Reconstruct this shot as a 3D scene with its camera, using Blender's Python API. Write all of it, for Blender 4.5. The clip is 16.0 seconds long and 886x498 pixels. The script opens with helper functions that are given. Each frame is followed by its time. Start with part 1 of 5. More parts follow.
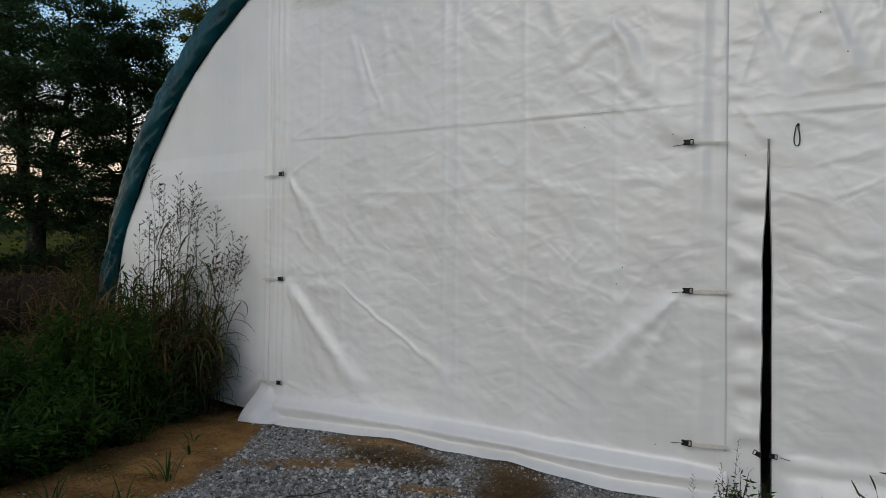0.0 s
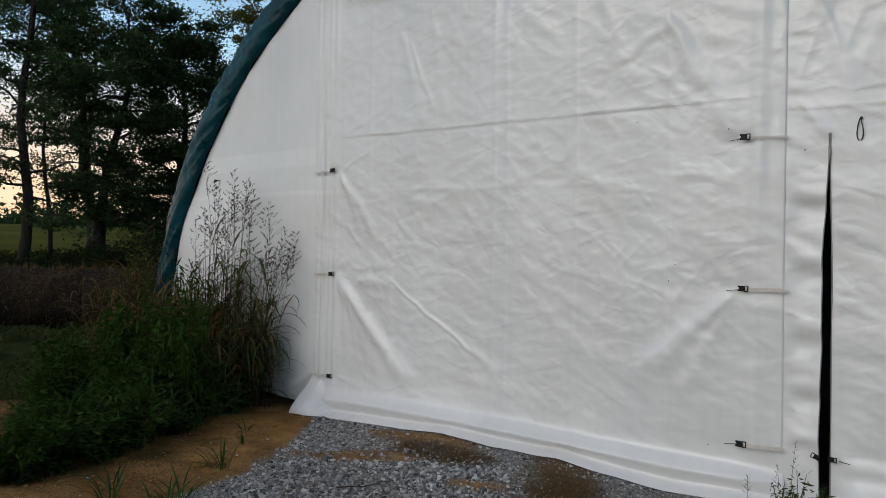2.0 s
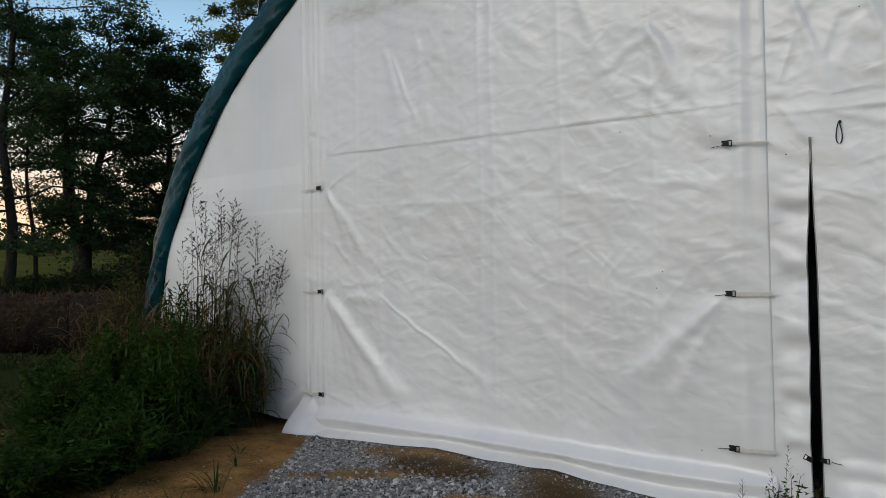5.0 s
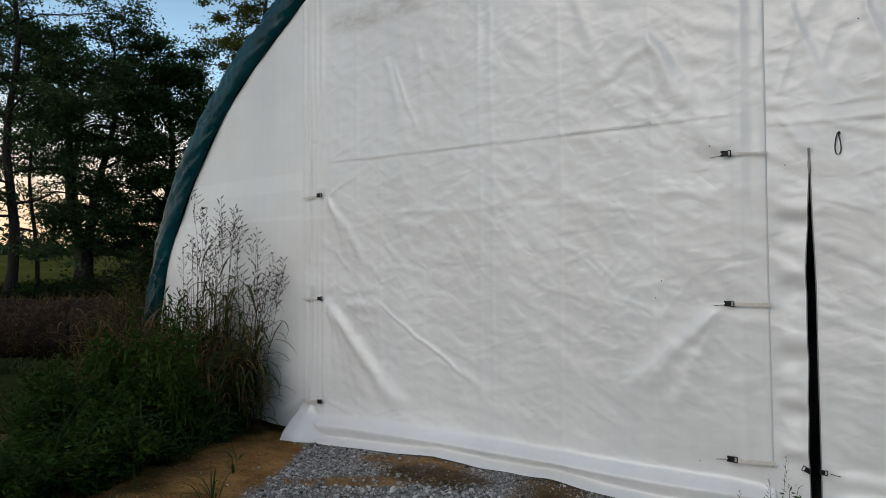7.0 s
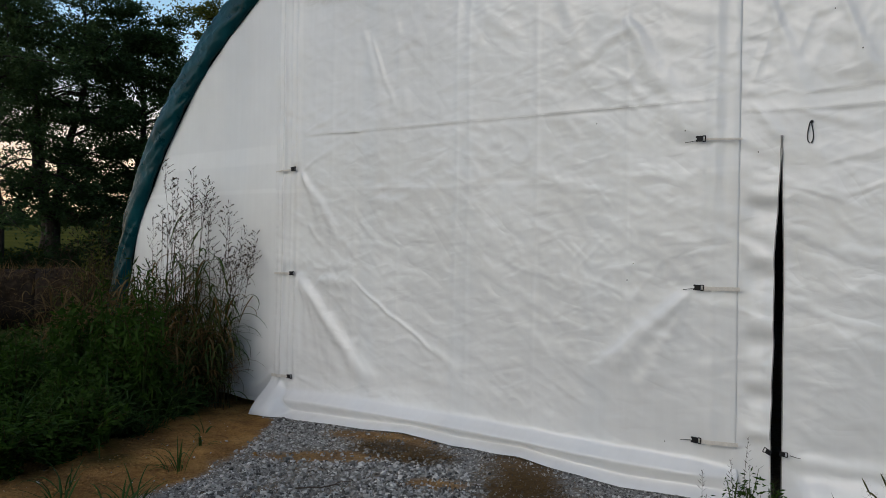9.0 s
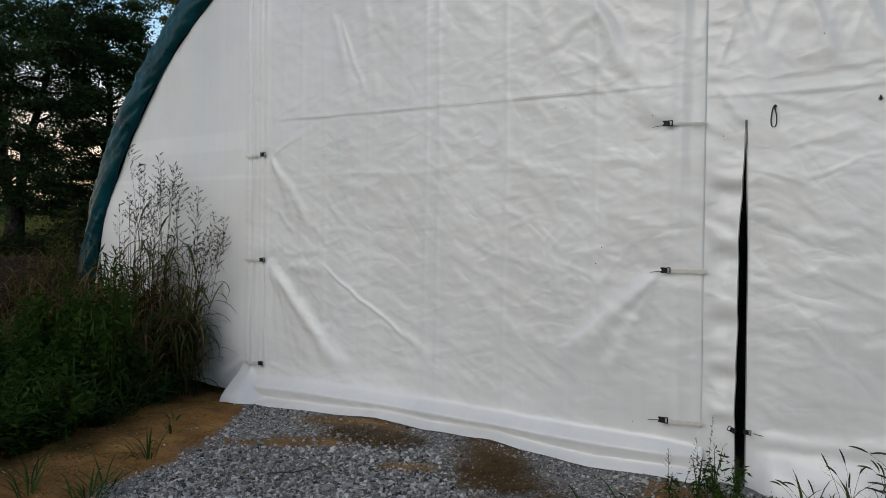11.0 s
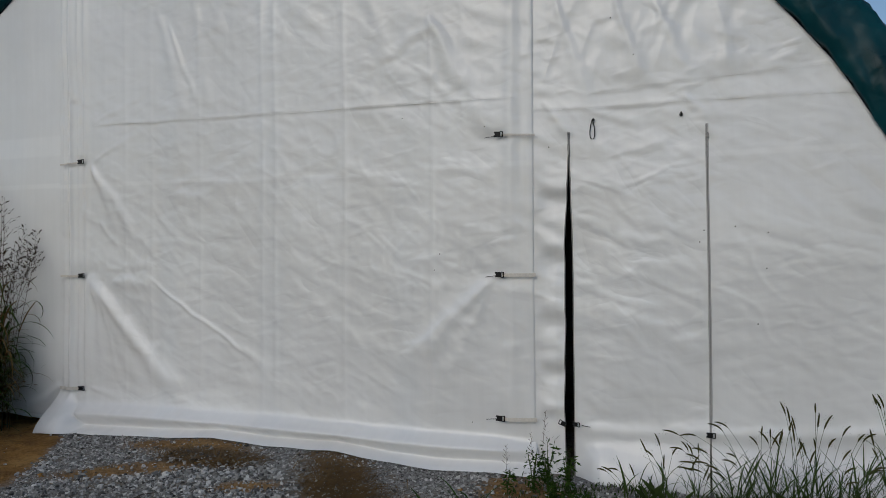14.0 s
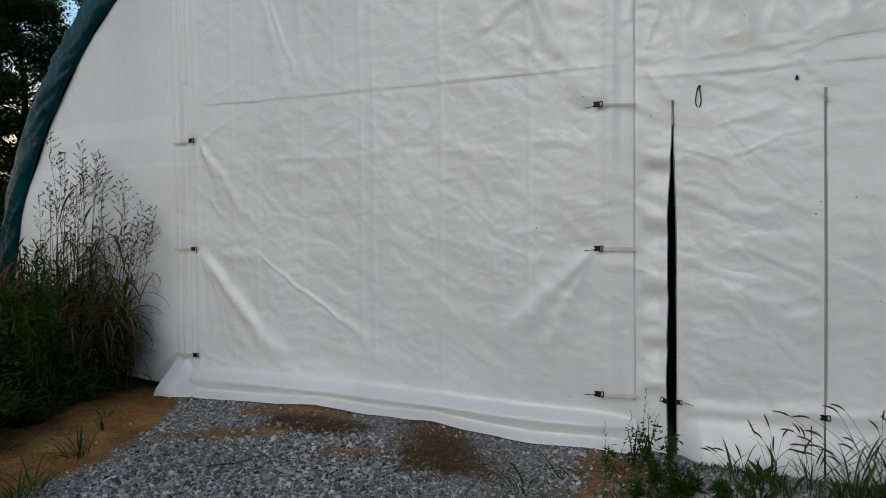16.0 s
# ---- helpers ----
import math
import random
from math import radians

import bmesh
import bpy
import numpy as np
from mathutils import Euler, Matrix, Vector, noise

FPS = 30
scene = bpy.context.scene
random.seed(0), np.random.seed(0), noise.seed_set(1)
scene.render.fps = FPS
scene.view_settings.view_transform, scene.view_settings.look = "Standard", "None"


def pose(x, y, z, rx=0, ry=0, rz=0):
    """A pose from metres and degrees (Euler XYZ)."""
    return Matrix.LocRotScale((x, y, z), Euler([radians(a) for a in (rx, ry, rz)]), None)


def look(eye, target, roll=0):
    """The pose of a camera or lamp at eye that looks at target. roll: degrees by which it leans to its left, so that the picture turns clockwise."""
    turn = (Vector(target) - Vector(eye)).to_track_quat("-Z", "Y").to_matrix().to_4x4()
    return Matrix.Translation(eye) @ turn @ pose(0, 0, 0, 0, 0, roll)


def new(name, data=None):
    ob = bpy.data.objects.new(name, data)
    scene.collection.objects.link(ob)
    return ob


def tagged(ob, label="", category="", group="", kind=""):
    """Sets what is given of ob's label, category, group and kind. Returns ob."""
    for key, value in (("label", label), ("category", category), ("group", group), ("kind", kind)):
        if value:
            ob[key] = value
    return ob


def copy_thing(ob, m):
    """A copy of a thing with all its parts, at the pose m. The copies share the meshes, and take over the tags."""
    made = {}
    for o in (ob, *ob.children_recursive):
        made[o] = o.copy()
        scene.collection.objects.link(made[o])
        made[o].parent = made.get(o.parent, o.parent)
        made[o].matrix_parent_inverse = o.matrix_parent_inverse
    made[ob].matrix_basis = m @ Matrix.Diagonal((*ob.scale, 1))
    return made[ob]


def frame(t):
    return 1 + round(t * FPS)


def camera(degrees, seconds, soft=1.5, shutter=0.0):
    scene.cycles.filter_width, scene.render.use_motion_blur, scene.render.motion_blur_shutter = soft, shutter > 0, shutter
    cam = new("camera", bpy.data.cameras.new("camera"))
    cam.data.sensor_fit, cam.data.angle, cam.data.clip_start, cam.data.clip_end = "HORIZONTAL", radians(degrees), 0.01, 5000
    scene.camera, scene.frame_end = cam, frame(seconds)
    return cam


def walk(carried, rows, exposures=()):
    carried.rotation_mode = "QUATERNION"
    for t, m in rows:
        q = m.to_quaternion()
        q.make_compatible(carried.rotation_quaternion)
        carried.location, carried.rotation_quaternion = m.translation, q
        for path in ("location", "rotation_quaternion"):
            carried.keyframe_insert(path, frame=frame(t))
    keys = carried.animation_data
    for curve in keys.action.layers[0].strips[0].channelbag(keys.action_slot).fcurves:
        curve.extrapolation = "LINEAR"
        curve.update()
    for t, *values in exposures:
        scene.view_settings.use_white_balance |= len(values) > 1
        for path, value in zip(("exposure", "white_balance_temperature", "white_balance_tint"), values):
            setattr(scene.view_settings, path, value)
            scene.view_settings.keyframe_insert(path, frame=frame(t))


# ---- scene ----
EV = -0.52
GLOW = 2.0
cam = camera(63.4, 16.0, soft=0.8)
PATH = [
    (0, (0.728, -4.635, 1.369), (-0.371, -2.965, 1.394), 0.6),
    (0.5, (0.743, -4.612, 1.359), (-0.312, -2.914, 1.296), -0.0),
    (1, (0.737, -4.627, 1.363), (-0.412, -2.99, 1.345), -0.1),
    (1.5, (0.719, -4.649, 1.356), (-0.542, -3.096, 1.335), 0.8),
    (2, (0.72, -4.656, 1.351), (-0.486, -3.06, 1.369), 1.0),
    (2.5, (0.727, -4.671, 1.353), (-0.466, -3.066, 1.381), 1.1),
    (3, (0.75, -4.667, 1.367), (-0.425, -3.049, 1.415), -0.8),
    (3.5, (0.725, -4.665, 1.362), (-0.46, -3.057, 1.455), -0.9),
    (4, (0.73, -4.669, 1.359), (-0.497, -3.091, 1.44), -1.4),
    (4.2, (0.729, -4.661, 1.366), (-0.463, -3.056, 1.421), -1.6),
    (6.3, (0.727, -4.662, 1.363), (-0.455, -3.05, 1.423), -0.3),
    (6.5, (0.739, -4.651, 1.362), (-0.439, -3.036, 1.426), -0.6),
    (7, (0.745, -4.655, 1.361), (-0.439, -3.044, 1.437), -0.4),
    (7.5, (0.727, -4.659, 1.366), (-0.504, -3.082, 1.362), 0.9),
    (8, (0.719, -4.659, 1.352), (-0.509, -3.08, 1.361), 1.2),
    (8.5, (0.729, -4.648, 1.361), (-0.392, -2.992, 1.385), 0.9),
    (9, (0.736, -4.644, 1.343), (-0.389, -2.99, 1.364), 1.1),
    (9.2, (0.733, -4.643, 1.353), (-0.382, -2.983, 1.365), 1.6),
    (11.3, (0.759, -4.642, 1.316), (-0.285, -2.937, 1.301), 0.7),
    (11.5, (0.743, -4.643, 1.314), (-0.283, -2.926, 1.298), 1.0),
    (12, (0.756, -4.649, 1.322), (-0.299, -2.95, 1.347), 1.1),
    (12.5, (0.756, -4.64, 1.292), (-0.226, -2.899, 1.355), 0.5),
    (13, (0.76, -4.644, 1.318), (-0.072, -2.826, 1.344), 0.6),
    (13.5, (0.787, -4.629, 1.3), (0.002, -2.79, 1.363), 0.3),
    (14, (0.787, -4.638, 1.3), (0.114, -2.755, 1.322), -0.4),
    (14.5, (0.796, -4.63, 1.325), (0.073, -2.765, 1.344), -0.4),
    (15, (0.788, -4.626, 1.325), (0.013, -2.782, 1.336), -1.2),
    (15.5, (0.764, -4.642, 1.332), (-0.08, -2.829, 1.33), -0.3),
    (16, (0.758, -4.64, 1.315), (-0.152, -2.86, 1.26), -0.6),
]
walk(cam, [(t, look(eye, target, roll)) for t, eye, target, roll in PATH], [(0, EV - 0.15, 6150, 6), (0.7, EV, 6150, 6), (12, EV, 6150, 6), (13.5, EV - 0.15, 6100, 6), (16, EV - 0.15, 6100, 6)])

# ---------------------------------------------------------------- light
SUN_DIR = Vector((-0.20, -0.80, 0.56)).normalized()      # soft light from the bright evening sky over the yard
world = bpy.data.worlds.new("dusk")
scene.world = world
world.use_nodes = True
wn = world.node_tree
sky = wn.nodes.new("ShaderNodeTexSky")
sky.sky_type = "NISHITA"
sky.sun_disc = False
sky.sun_elevation = math.asin(SUN_DIR.z)
sky.sun_rotation = math.atan2(SUN_DIR.x, SUN_DIR.y)
sky.air_density, sky.dust_density, sky.ozone_density = 1.0, 1.5, 1.0
wn.nodes["Background"].inputs[1].default_value = 0.15
wn.links.new(sky.outputs[0], wn.nodes["Background"].inputs[0])
sun = new("sun", bpy.data.lights.new("sun", "SUN"))
sun.data.energy, sun.data.angle, sun.data.color = 0.7, radians(38), (1.0, 0.875, 0.74)
sun.matrix_world = look(SUN_DIR * 50, (0, 0, 0))

# ---------------------------------------------------------------- materials
def material(name, base, rough=0.6, spec=0.5, metal=0.0):
    m = bpy.data.materials.new(name)
    m.use_nodes = True
    b = m.node_tree.nodes["Principled BSDF"]
    b.inputs["Base Color"].default_value = (*base, 1)
    b.inputs["Roughness"].default_value = rough
    b.inputs["Specular IOR Level"].default_value = spec
    b.inputs["Metallic"].default_value = metal
    return m, m.node_tree.nodes, m.node_tree.links, b


def noise_node(n, l, scale, detail=4.0, rough=0.55, stretch=None, distort=0.0):
    co = n.new("ShaderNodeTexCoord")
    t = n.new("ShaderNodeTexNoise")
    t.inputs["Scale"].default_value, t.inputs["Detail"].default_value = scale, detail
    t.inputs["Roughness"].default_value, t.inputs["Distortion"].default_value = rough, distort
    if stretch:
        mp = n.new("ShaderNodeMapping")
        mp.inputs["Scale"].default_value = stretch
        l.new(co.outputs["Object"], mp.inputs["Vector"])
        l.new(mp.outputs[0], t.inputs["Vector"])
    else:
        l.new(co.outputs["Object"], t.inputs["Vector"])
    return t.outputs["Fac"]


def ramp(n, l, fac, stops):
    r = n.new("ShaderNodeValToRGB")
    e = r.color_ramp.elements
    while len(e) < len(stops):
        e.new(0.5)
    for el, (p, c) in zip(e, stops):
        el.position, el.color = p, (*c, 1)
    l.new(fac, r.inputs[0])
    return r.outputs[0]


def mix(n, l, fac, a, b, kind="MIX"):
    x = n.new("ShaderNodeMix")
    x.data_type, x.blend_type = "RGBA", kind
    if isinstance(fac, float):
        x.inputs[0].default_value = fac
    else:
        l.new(fac, x.inputs[0])
    for s, v in ((6, a), (7, b)):
        if isinstance(v, tuple):
            x.inputs[s].default_value = (*v, 1)
        else:
            l.new(v, x.inputs[s])
    return x.outputs[2]


def bump(n, l, height, strength, dist, shader, before=None):
    b = n.new("ShaderNodeBump")
    b.inputs["Strength"].default_value, b.inputs["Distance"].default_value = strength, dist
    l.new(height, b.inputs["Height"])
    if before is not None:
        l.new(before, b.inputs["Normal"])
    l.new(b.outputs[0], shader.inputs["Normal"])
    return b.outputs[0]


def stripe(n, l, axis, centre, half, soft):
    """1 inside a straight stripe across the cloth, 0 outside."""
    co, sep = n.new("ShaderNodeTexCoord"), n.new("ShaderNodeSeparateXYZ")
    l.new(co.outputs["Object"], sep.inputs[0])
    off, size, edge = n.new("ShaderNodeMath"), n.new("ShaderNodeMath"), n.new("ShaderNodeMapRange")
    off.operation, size.operation = "SUBTRACT", "ABSOLUTE"
    off.inputs[1].default_value = centre
    edge.interpolation_type = "SMOOTHSTEP"
    edge.inputs["From Min"].default_value, edge.inputs["From Max"].default_value = half + soft, half
    l.new(sep.outputs[axis], off.inputs[0])
    l.new(off.outputs[0], size.inputs[0])
    l.new(size.outputs[0], edge.inputs["Value"])
    return edge.outputs[0]


def fabric_material(name="white_woven_poly", creased=1.0, stripes=(), dirt=None):
    """Coated woven sheeting: satin, faintly stained, with laps and posts that show through as stripes."""
    m, n, l, b = material(name, (0.8, 0.8, 0.8), 0.4, 0.7)
    stain = ramp(n, l, noise_node(n, l, 0.9, 6), [(0.3, (0.715, 0.705, 0.69)), (0.62, (0.80, 0.795, 0.785))])
    streak = ramp(n, l, noise_node(n, l, 3.0, 5, 0.6, (6.0, 1.0, 0.35)), [(0.35, (0.972, 0.972, 0.97)), (0.6, (1, 1, 1))])
    c = mix(n, l, 0.8, stain, streak, "MULTIPLY")
    for axis, centre, half, soft, tint in stripes:
        worn = ramp(n, l, noise_node(n, l, 2.2, 4), [(0.3, (0.35,) * 3), (0.6, (1,) * 3)])
        c = mix(n, l, mix(n, l, 1.0, stripe(n, l, axis, centre, half, soft), worn, "MULTIPLY"), c, mix(n, l, 1.0, c, tint, "MULTIPLY"))
    if dirt:
        smear = mix(n, l, 1.0, stripe(n, l, "Z", *dirt[0]), stripe(n, l, "X", *dirt[1]), "MULTIPLY")
        smear = mix(n, l, 1.0, smear, ramp(n, l, noise_node(n, l, 4.5, 6, 0.65, (0.6, 1, 1.6)), [(0.36, (0,) * 3), (0.6, (1,) * 3)]), "MULTIPLY")
        c = mix(n, l, smear, c, (0.56, 0.53, 0.485))
    l.new(c, b.inputs["Base Color"])
    l.new(ramp(n, l, noise_node(n, l, 5, 4), [(0.25, (0.22,) * 3), (0.75, (0.27,) * 3)]), b.inputs["Roughness"])
    big = bump(n, l, noise_node(n, l, 5, 2, 0.4, (1, 1, 1.4), 0.3), 0.12, 0.02, b)
    co = n.new("ShaderNodeTexCoord")
    for turn, across, lengthwise, depth, seed in ((0.75, 8.0, 2.4, 0.17, 0.0), (-0.35, 4.0, 9.0, 0.17, 4.0), (1.25, 7.0, 2.2, 0.17, 9.0), (0.2, 5.0, 13.0, 0.12, 13.0)):     # short strokes left by folding and handling
        mp = n.new("ShaderNodeMapping")
        mp.inputs["Rotation"].default_value = (0, turn, 0)
        mp.inputs["Location"].default_value = (seed, 0, seed * 1.7)
        l.new(co.outputs["Object"], mp.inputs["Vector"])
        st = n.new("ShaderNodeMapping")
        st.inputs["Scale"].default_value = (across, 0.1, lengthwise)
        l.new(mp.outputs[0], st.inputs["Vector"])
        tx = n.new("ShaderNodeTexNoise")
        tx.inputs["Scale"].default_value, tx.inputs["Detail"].default_value, tx.inputs["Distortion"].default_value = 1.0, 0.4, 0.5
        l.new(st.outputs[0], tx.inputs["Vector"])
        stroke = ramp(n, l, tx.outputs["Fac"], [(0.36, (0,) * 3), (0.75, (1,) * 3)])
        some = ramp(n, l, noise_node(n, l, 1.6 + seed * 0.1, 2), [(0.4, (0.1,) * 3), (0.62, (1,) * 3)])
        big = bump(n, l, mix(n, l, 1.0, stroke, some, "MULTIPLY"), depth * creased, 0.022, b, big)
    bump(n, l, noise_node(n, l, 160, 2), 0.06, 0.002, b, big)
    return m


def cover_material():
    m, n, l, b = material("green_vinyl_cover", (0.01, 0.05, 0.055), 0.4, 0.2)
    l.new(ramp(n, l, noise_node(n, l, 3, 6), [(0.3, (0.001, 0.026, 0.034)), (0.7, (0.003, 0.056, 0.070))]), b.inputs["Base Color"])
    l.new(ramp(n, l, noise_node(n, l, 6, 4), [(0.3, (0.24,) * 3), (0.7, (0.42,) * 3)]), b.inputs["Roughness"])
    bump(n, l, noise_node(n, l, 9, 2, 0.5, None, 0.5), 0.35, 0.02, b)
    return m


def leaf_material(name, dark, light, rough=0.5, through_light=0.35):
    m, n, l, b = material(name, dark, max(rough, 0.65), 0.12)
    geo = n.new("ShaderNodeNewGeometry")
    c = ramp(n, l, geo.outputs["Random Per Island"], [(0.0, dark), (1.0, light)])
    big = noise_node(n, l, 2.2, 3)
    c = mix(n, l, big, c, tuple(0.75 * v for v in light))
    l.new(c, b.inputs["Base Color"])
    tr = n.new("ShaderNodeBsdfTranslucent")
    l.new(c, tr.inputs[0])
    ms = n.new("ShaderNodeMixShader")
    ms.inputs[0].default_value = through_light
    l.new(b.outputs[0], ms.inputs[1])
    l.new(tr.outputs[0], ms.inputs[2])
    l.new(ms.outputs[0], n["Material Output"].inputs[0])
    return m


def bark_material():
    m, n, l, b = material("bark", (0.06, 0.045, 0.035), 0.9, 0.2)
    f = noise_node(n, l, 5, 8, 0.65, (3, 3, 0.5))
    l.new(ramp(n, l, f, [(0.3, (0.018, 0.015, 0.012)), (0.7, (0.065, 0.054, 0.043))]), b.inputs["Base Color"])
    bump(n, l, f, 0.8, 0.03, b)
    return m


def hay_material():
    m, n, l, b = material("weathered_hay", (0.14, 0.1, 0.06), 0.95, 0.1)
    f = noise_node(n, l, 14, 8, 0.7, (1, 1, 1))
    g = noise_node(n, l, 1.3, 4)
    c = ramp(n, l, f, [(0.25, (0.012, 0.008, 0.005)), (0.5, (0.05, 0.032, 0.018)), (0.75, (0.12, 0.082, 0.045))])
    c = mix(n, l, ramp(n, l, g, [(0.4, (0, 0, 0)), (0.65, (1, 1, 1))]), c, (0.03, 0.024, 0.02))
    l.new(c, b.inputs["Base Color"])
    bump(n, l, f, 1.0, 0.04, b)
    return m


def ground_material():
    m, n, l, b = material("ground_mix", (0.2, 0.2, 0.2), 1.0, 0.02)
    zone = n.new("ShaderNodeAttribute")
    zone.attribute_name = "zone"
    sep = n.new("ShaderNodeSeparateColor")
    l.new(zone.outputs["Color"], sep.inputs[0])
    fine, mid = noise_node(n, l, 38, 6, 0.65), noise_node(n, l, 3.2, 6, 0.6)
    gravel = ramp(n, l, fine, [(0.3, (0.12, 0.115, 0.107)), (0.5, (0.235, 0.23, 0.22)), (0.75, (0.40, 0.395, 0.38))])
    gravel = mix(n, l, ramp(n, l, mid, [(0.5, (0, 0, 0)), (0.75, (0.7, 0.7, 0.7))]), gravel, (0.2, 0.13, 0.06))
    clay = ramp(n, l, mid, [(0.3, (0.15, 0.077, 0.022)), (0.5, (0.32, 0.18, 0.056)), (0.75, (0.46, 0.285, 0.11))])
    clay = mix(n, l, ramp(n, l, noise_node(n, l, 1.1, 5, 0.6), [(0.45, (0, 0, 0)), (0.66, (0.8, 0.8, 0.8))]), clay, (0.085, 0.05, 0.022))
    clay = mix(n, l, ramp(n, l, noise_node(n, l, 9, 5, 0.7), [(0.48, (0, 0, 0)), (0.62, (0.6, 0.6, 0.6))]), clay, (0.08, 0.046, 0.02))
    clay = mix(n, l, 0.35, clay, ramp(n, l, fine, [(0.3, (0.1, 0.05, 0.02)), (0.7, (0.45, 0.26, 0.11))]))
    hay = ramp(n, l, noise_node(n, l, 26, 6, 0.7, (1, 3, 1), 1.5), [(0.3, (0.05, 0.028, 0.012)), (0.6, (0.17, 0.105, 0.045)), (0.8, (0.3, 0.21, 0.1))])
    far = noise_node(n, l, 0.12, 8, 0.6)
    grass = ramp(n, l, far, [(0.3, (0.046, 0.052, 0.006)), (0.5, (0.078, 0.08, 0.009)), (0.7, (0.115, 0.105, 0.014))])
    near = ramp(n, l, mid, [(0.3, (0.016, 0.024, 0.007)), (0.7, (0.045, 0.055, 0.016))])
    c = mix(n, l, sep.outputs[2], grass, near)          # blue: short near grass
    c = mix(n, l, sep.outputs[1], c, clay)              # green: bare clay
    c = mix(n, l, sep.outputs[0], c, gravel)            # red: crushed stone
    c = mix(n, l, zone.outputs["Alpha"], c, hay)        # alpha: spilt hay
    l.new(c, b.inputs["Base Color"])
    first = bump(n, l, mid, 0.8, 0.08, b)
    bump(n, l, fine, 1.0, 0.025, b, first)
    return m


def stone_material():
    m, n, l, b = material("limestone", (0.3, 0.3, 0.3), 0.9, 0.2)
    geo = n.new("ShaderNodeNewGeometry")
    c = ramp(n, l, geo.outputs["Random Per Island"], [(0, (0.055, 0.052, 0.047)), (0.45, (0.29, 0.283, 0.268)), (0.85, (0.48, 0.472, 0.455)), (1, (0.64, 0.632, 0.61))])
    c = mix(n, l, 0.5, c, ramp(n, l, noise_node(n, l, 60, 4), [(0.3, (0.5,) * 3), (0.7, (1.1,) * 3)]), "MULTIPLY")
    l.new(c, b.inputs["Base Color"])
    return m


def simple(name, base, rough, spec=0.4, vary=0.25, scale=30.0, metal=0.0):
    m, n, l, b = material(name, base, rough, spec, metal)
    f = noise_node(n, l, scale, 5)
    l.new(ramp(n, l, f, [(0.3, tuple(v * (1 - vary) for v in base)), (0.7, tuple(v * (1 + vary) for v in base))]), b.inputs["Base Color"])
    bump(n, l, f, 0.2, 0.002, b)
    return m


LIGHTER, COOLER = (1.07, 1.07, 1.07), (0.972, 0.984, 0.997)
FABRIC = fabric_material(creased=1.2, stripes=(("Z", 1.915, 0.008, 0.018, LIGHTER), ("X", -2.24, 0.05, 0.11, COOLER), ("X", -3.2, 0.03, 0.10, COOLER), ("X", -1.15, 0.04, 0.12, COOLER)), dirt=((3.66, 0.05, 0.09), (-3.4, 0.45, 0.2)))
CRUMPLED = fabric_material("white_crumpled_poly", 1.7, stripes=(("Z", 2.31, 0.035, 0.03, LIGHTER),))
TAUT = fabric_material("white_taut_poly", 0.15, stripes=(("Z", 2.27, 0.07, 0.03, LIGHTER), ("Z", 1.93, 0.01, 0.02, LIGHTER), ("X", -4.9, 0.1, 0.15, COOLER)))
COVER = cover_material()
BLACK = simple("black_plastic", (0.006, 0.006, 0.007), 0.5, 0.25)
STRAP = simple("cream_webbing", (0.62, 0.58, 0.52), 0.8, 0.2, 0.1, 90)
TAPE = simple("pale_zip_tape", (0.42, 0.41, 0.40), 0.85, 0.1, 0.12, 120)
ZIP = simple("grey_zip_tape", (0.27, 0.26, 0.25), 0.9, 0.1, 0.15, 120)
TOOTH = simple("zip_metal", (0.22, 0.22, 0.22), 0.45, 0.5, 0.1, 80, 1.0)
CORD = simple("black_cord", (0.02, 0.02, 0.02), 0.7)
SPECK = simple("dark_speck", (0.03, 0.022, 0.018), 0.8)
STEEL = simple("galvanised_steel", (0.45, 0.46, 0.47), 0.4, 0.5, 0.15, 20, 1.0)
BARK, HAY, GROUND, STONE = bark_material(), hay_material(), ground_material(), stone_material()
LEAF = leaf_material("tree_leaf", (0.032, 0.064, 0.026), (0.092, 0.142, 0.05), 0.5, 0.3)
POPLAR = leaf_material("poplar_leaf", (0.07, 0.095, 0.02), (0.16, 0.17, 0.04))
SHRUB = leaf_material("shrub_leaf", (0.014, 0.028, 0.010), (0.03, 0.055, 0.015))
WEED = leaf_material("weed_leaf", (0.011, 0.031, 0.003), (0.040, 0.086, 0.009))
GLOSSY = leaf_material("glossy_weed_leaf", (0.014, 0.038, 0.009), (0.055, 0.105, 0.026))
PALE = leaf_material("pale_weed_leaf", (0.045, 0.062, 0.010), (0.12, 0.125, 0.026))
BLADE = leaf_material("green_blade", (0.028, 0.056, 0.013), (0.075, 0.115, 0.03))
DRY = leaf_material("dry_blade", (0.04, 0.026, 0.010), (0.23, 0.15, 0.062))
YARD = leaf_material("yard_blade", (0.042, 0.062, 0.019), (0.12, 0.135, 0.046))
STALK = leaf_material("stalk", (0.022, 0.02, 0.008), (0.06, 0.042, 0.017), 0.6, 0.1)
SEED = leaf_material("seed_head", (0.022, 0.014, 0.010), (0.06, 0.038, 0.026), 0.8, 0.1)
FOX = leaf_material("bristle_head", (0.04, 0.042, 0.013), (0.09, 0.082, 0.03), 0.8, 0.2)
FIELD = leaf_material("field_blade", (0.06, 0.068, 0.008), (0.12, 0.115, 0.018), 0.8, 0.3)
STRAW = leaf_material("straw", (0.04, 0.022, 0.008), (0.2, 0.125, 0.05), 0.8, 0.1)
CLOD = simple("dry_clay", (0.24, 0.13, 0.046), 0.95, 0.1, 0.45, 9)
TWIG = simple("dead_twig", (0.06, 0.045, 0.035), 0.9)

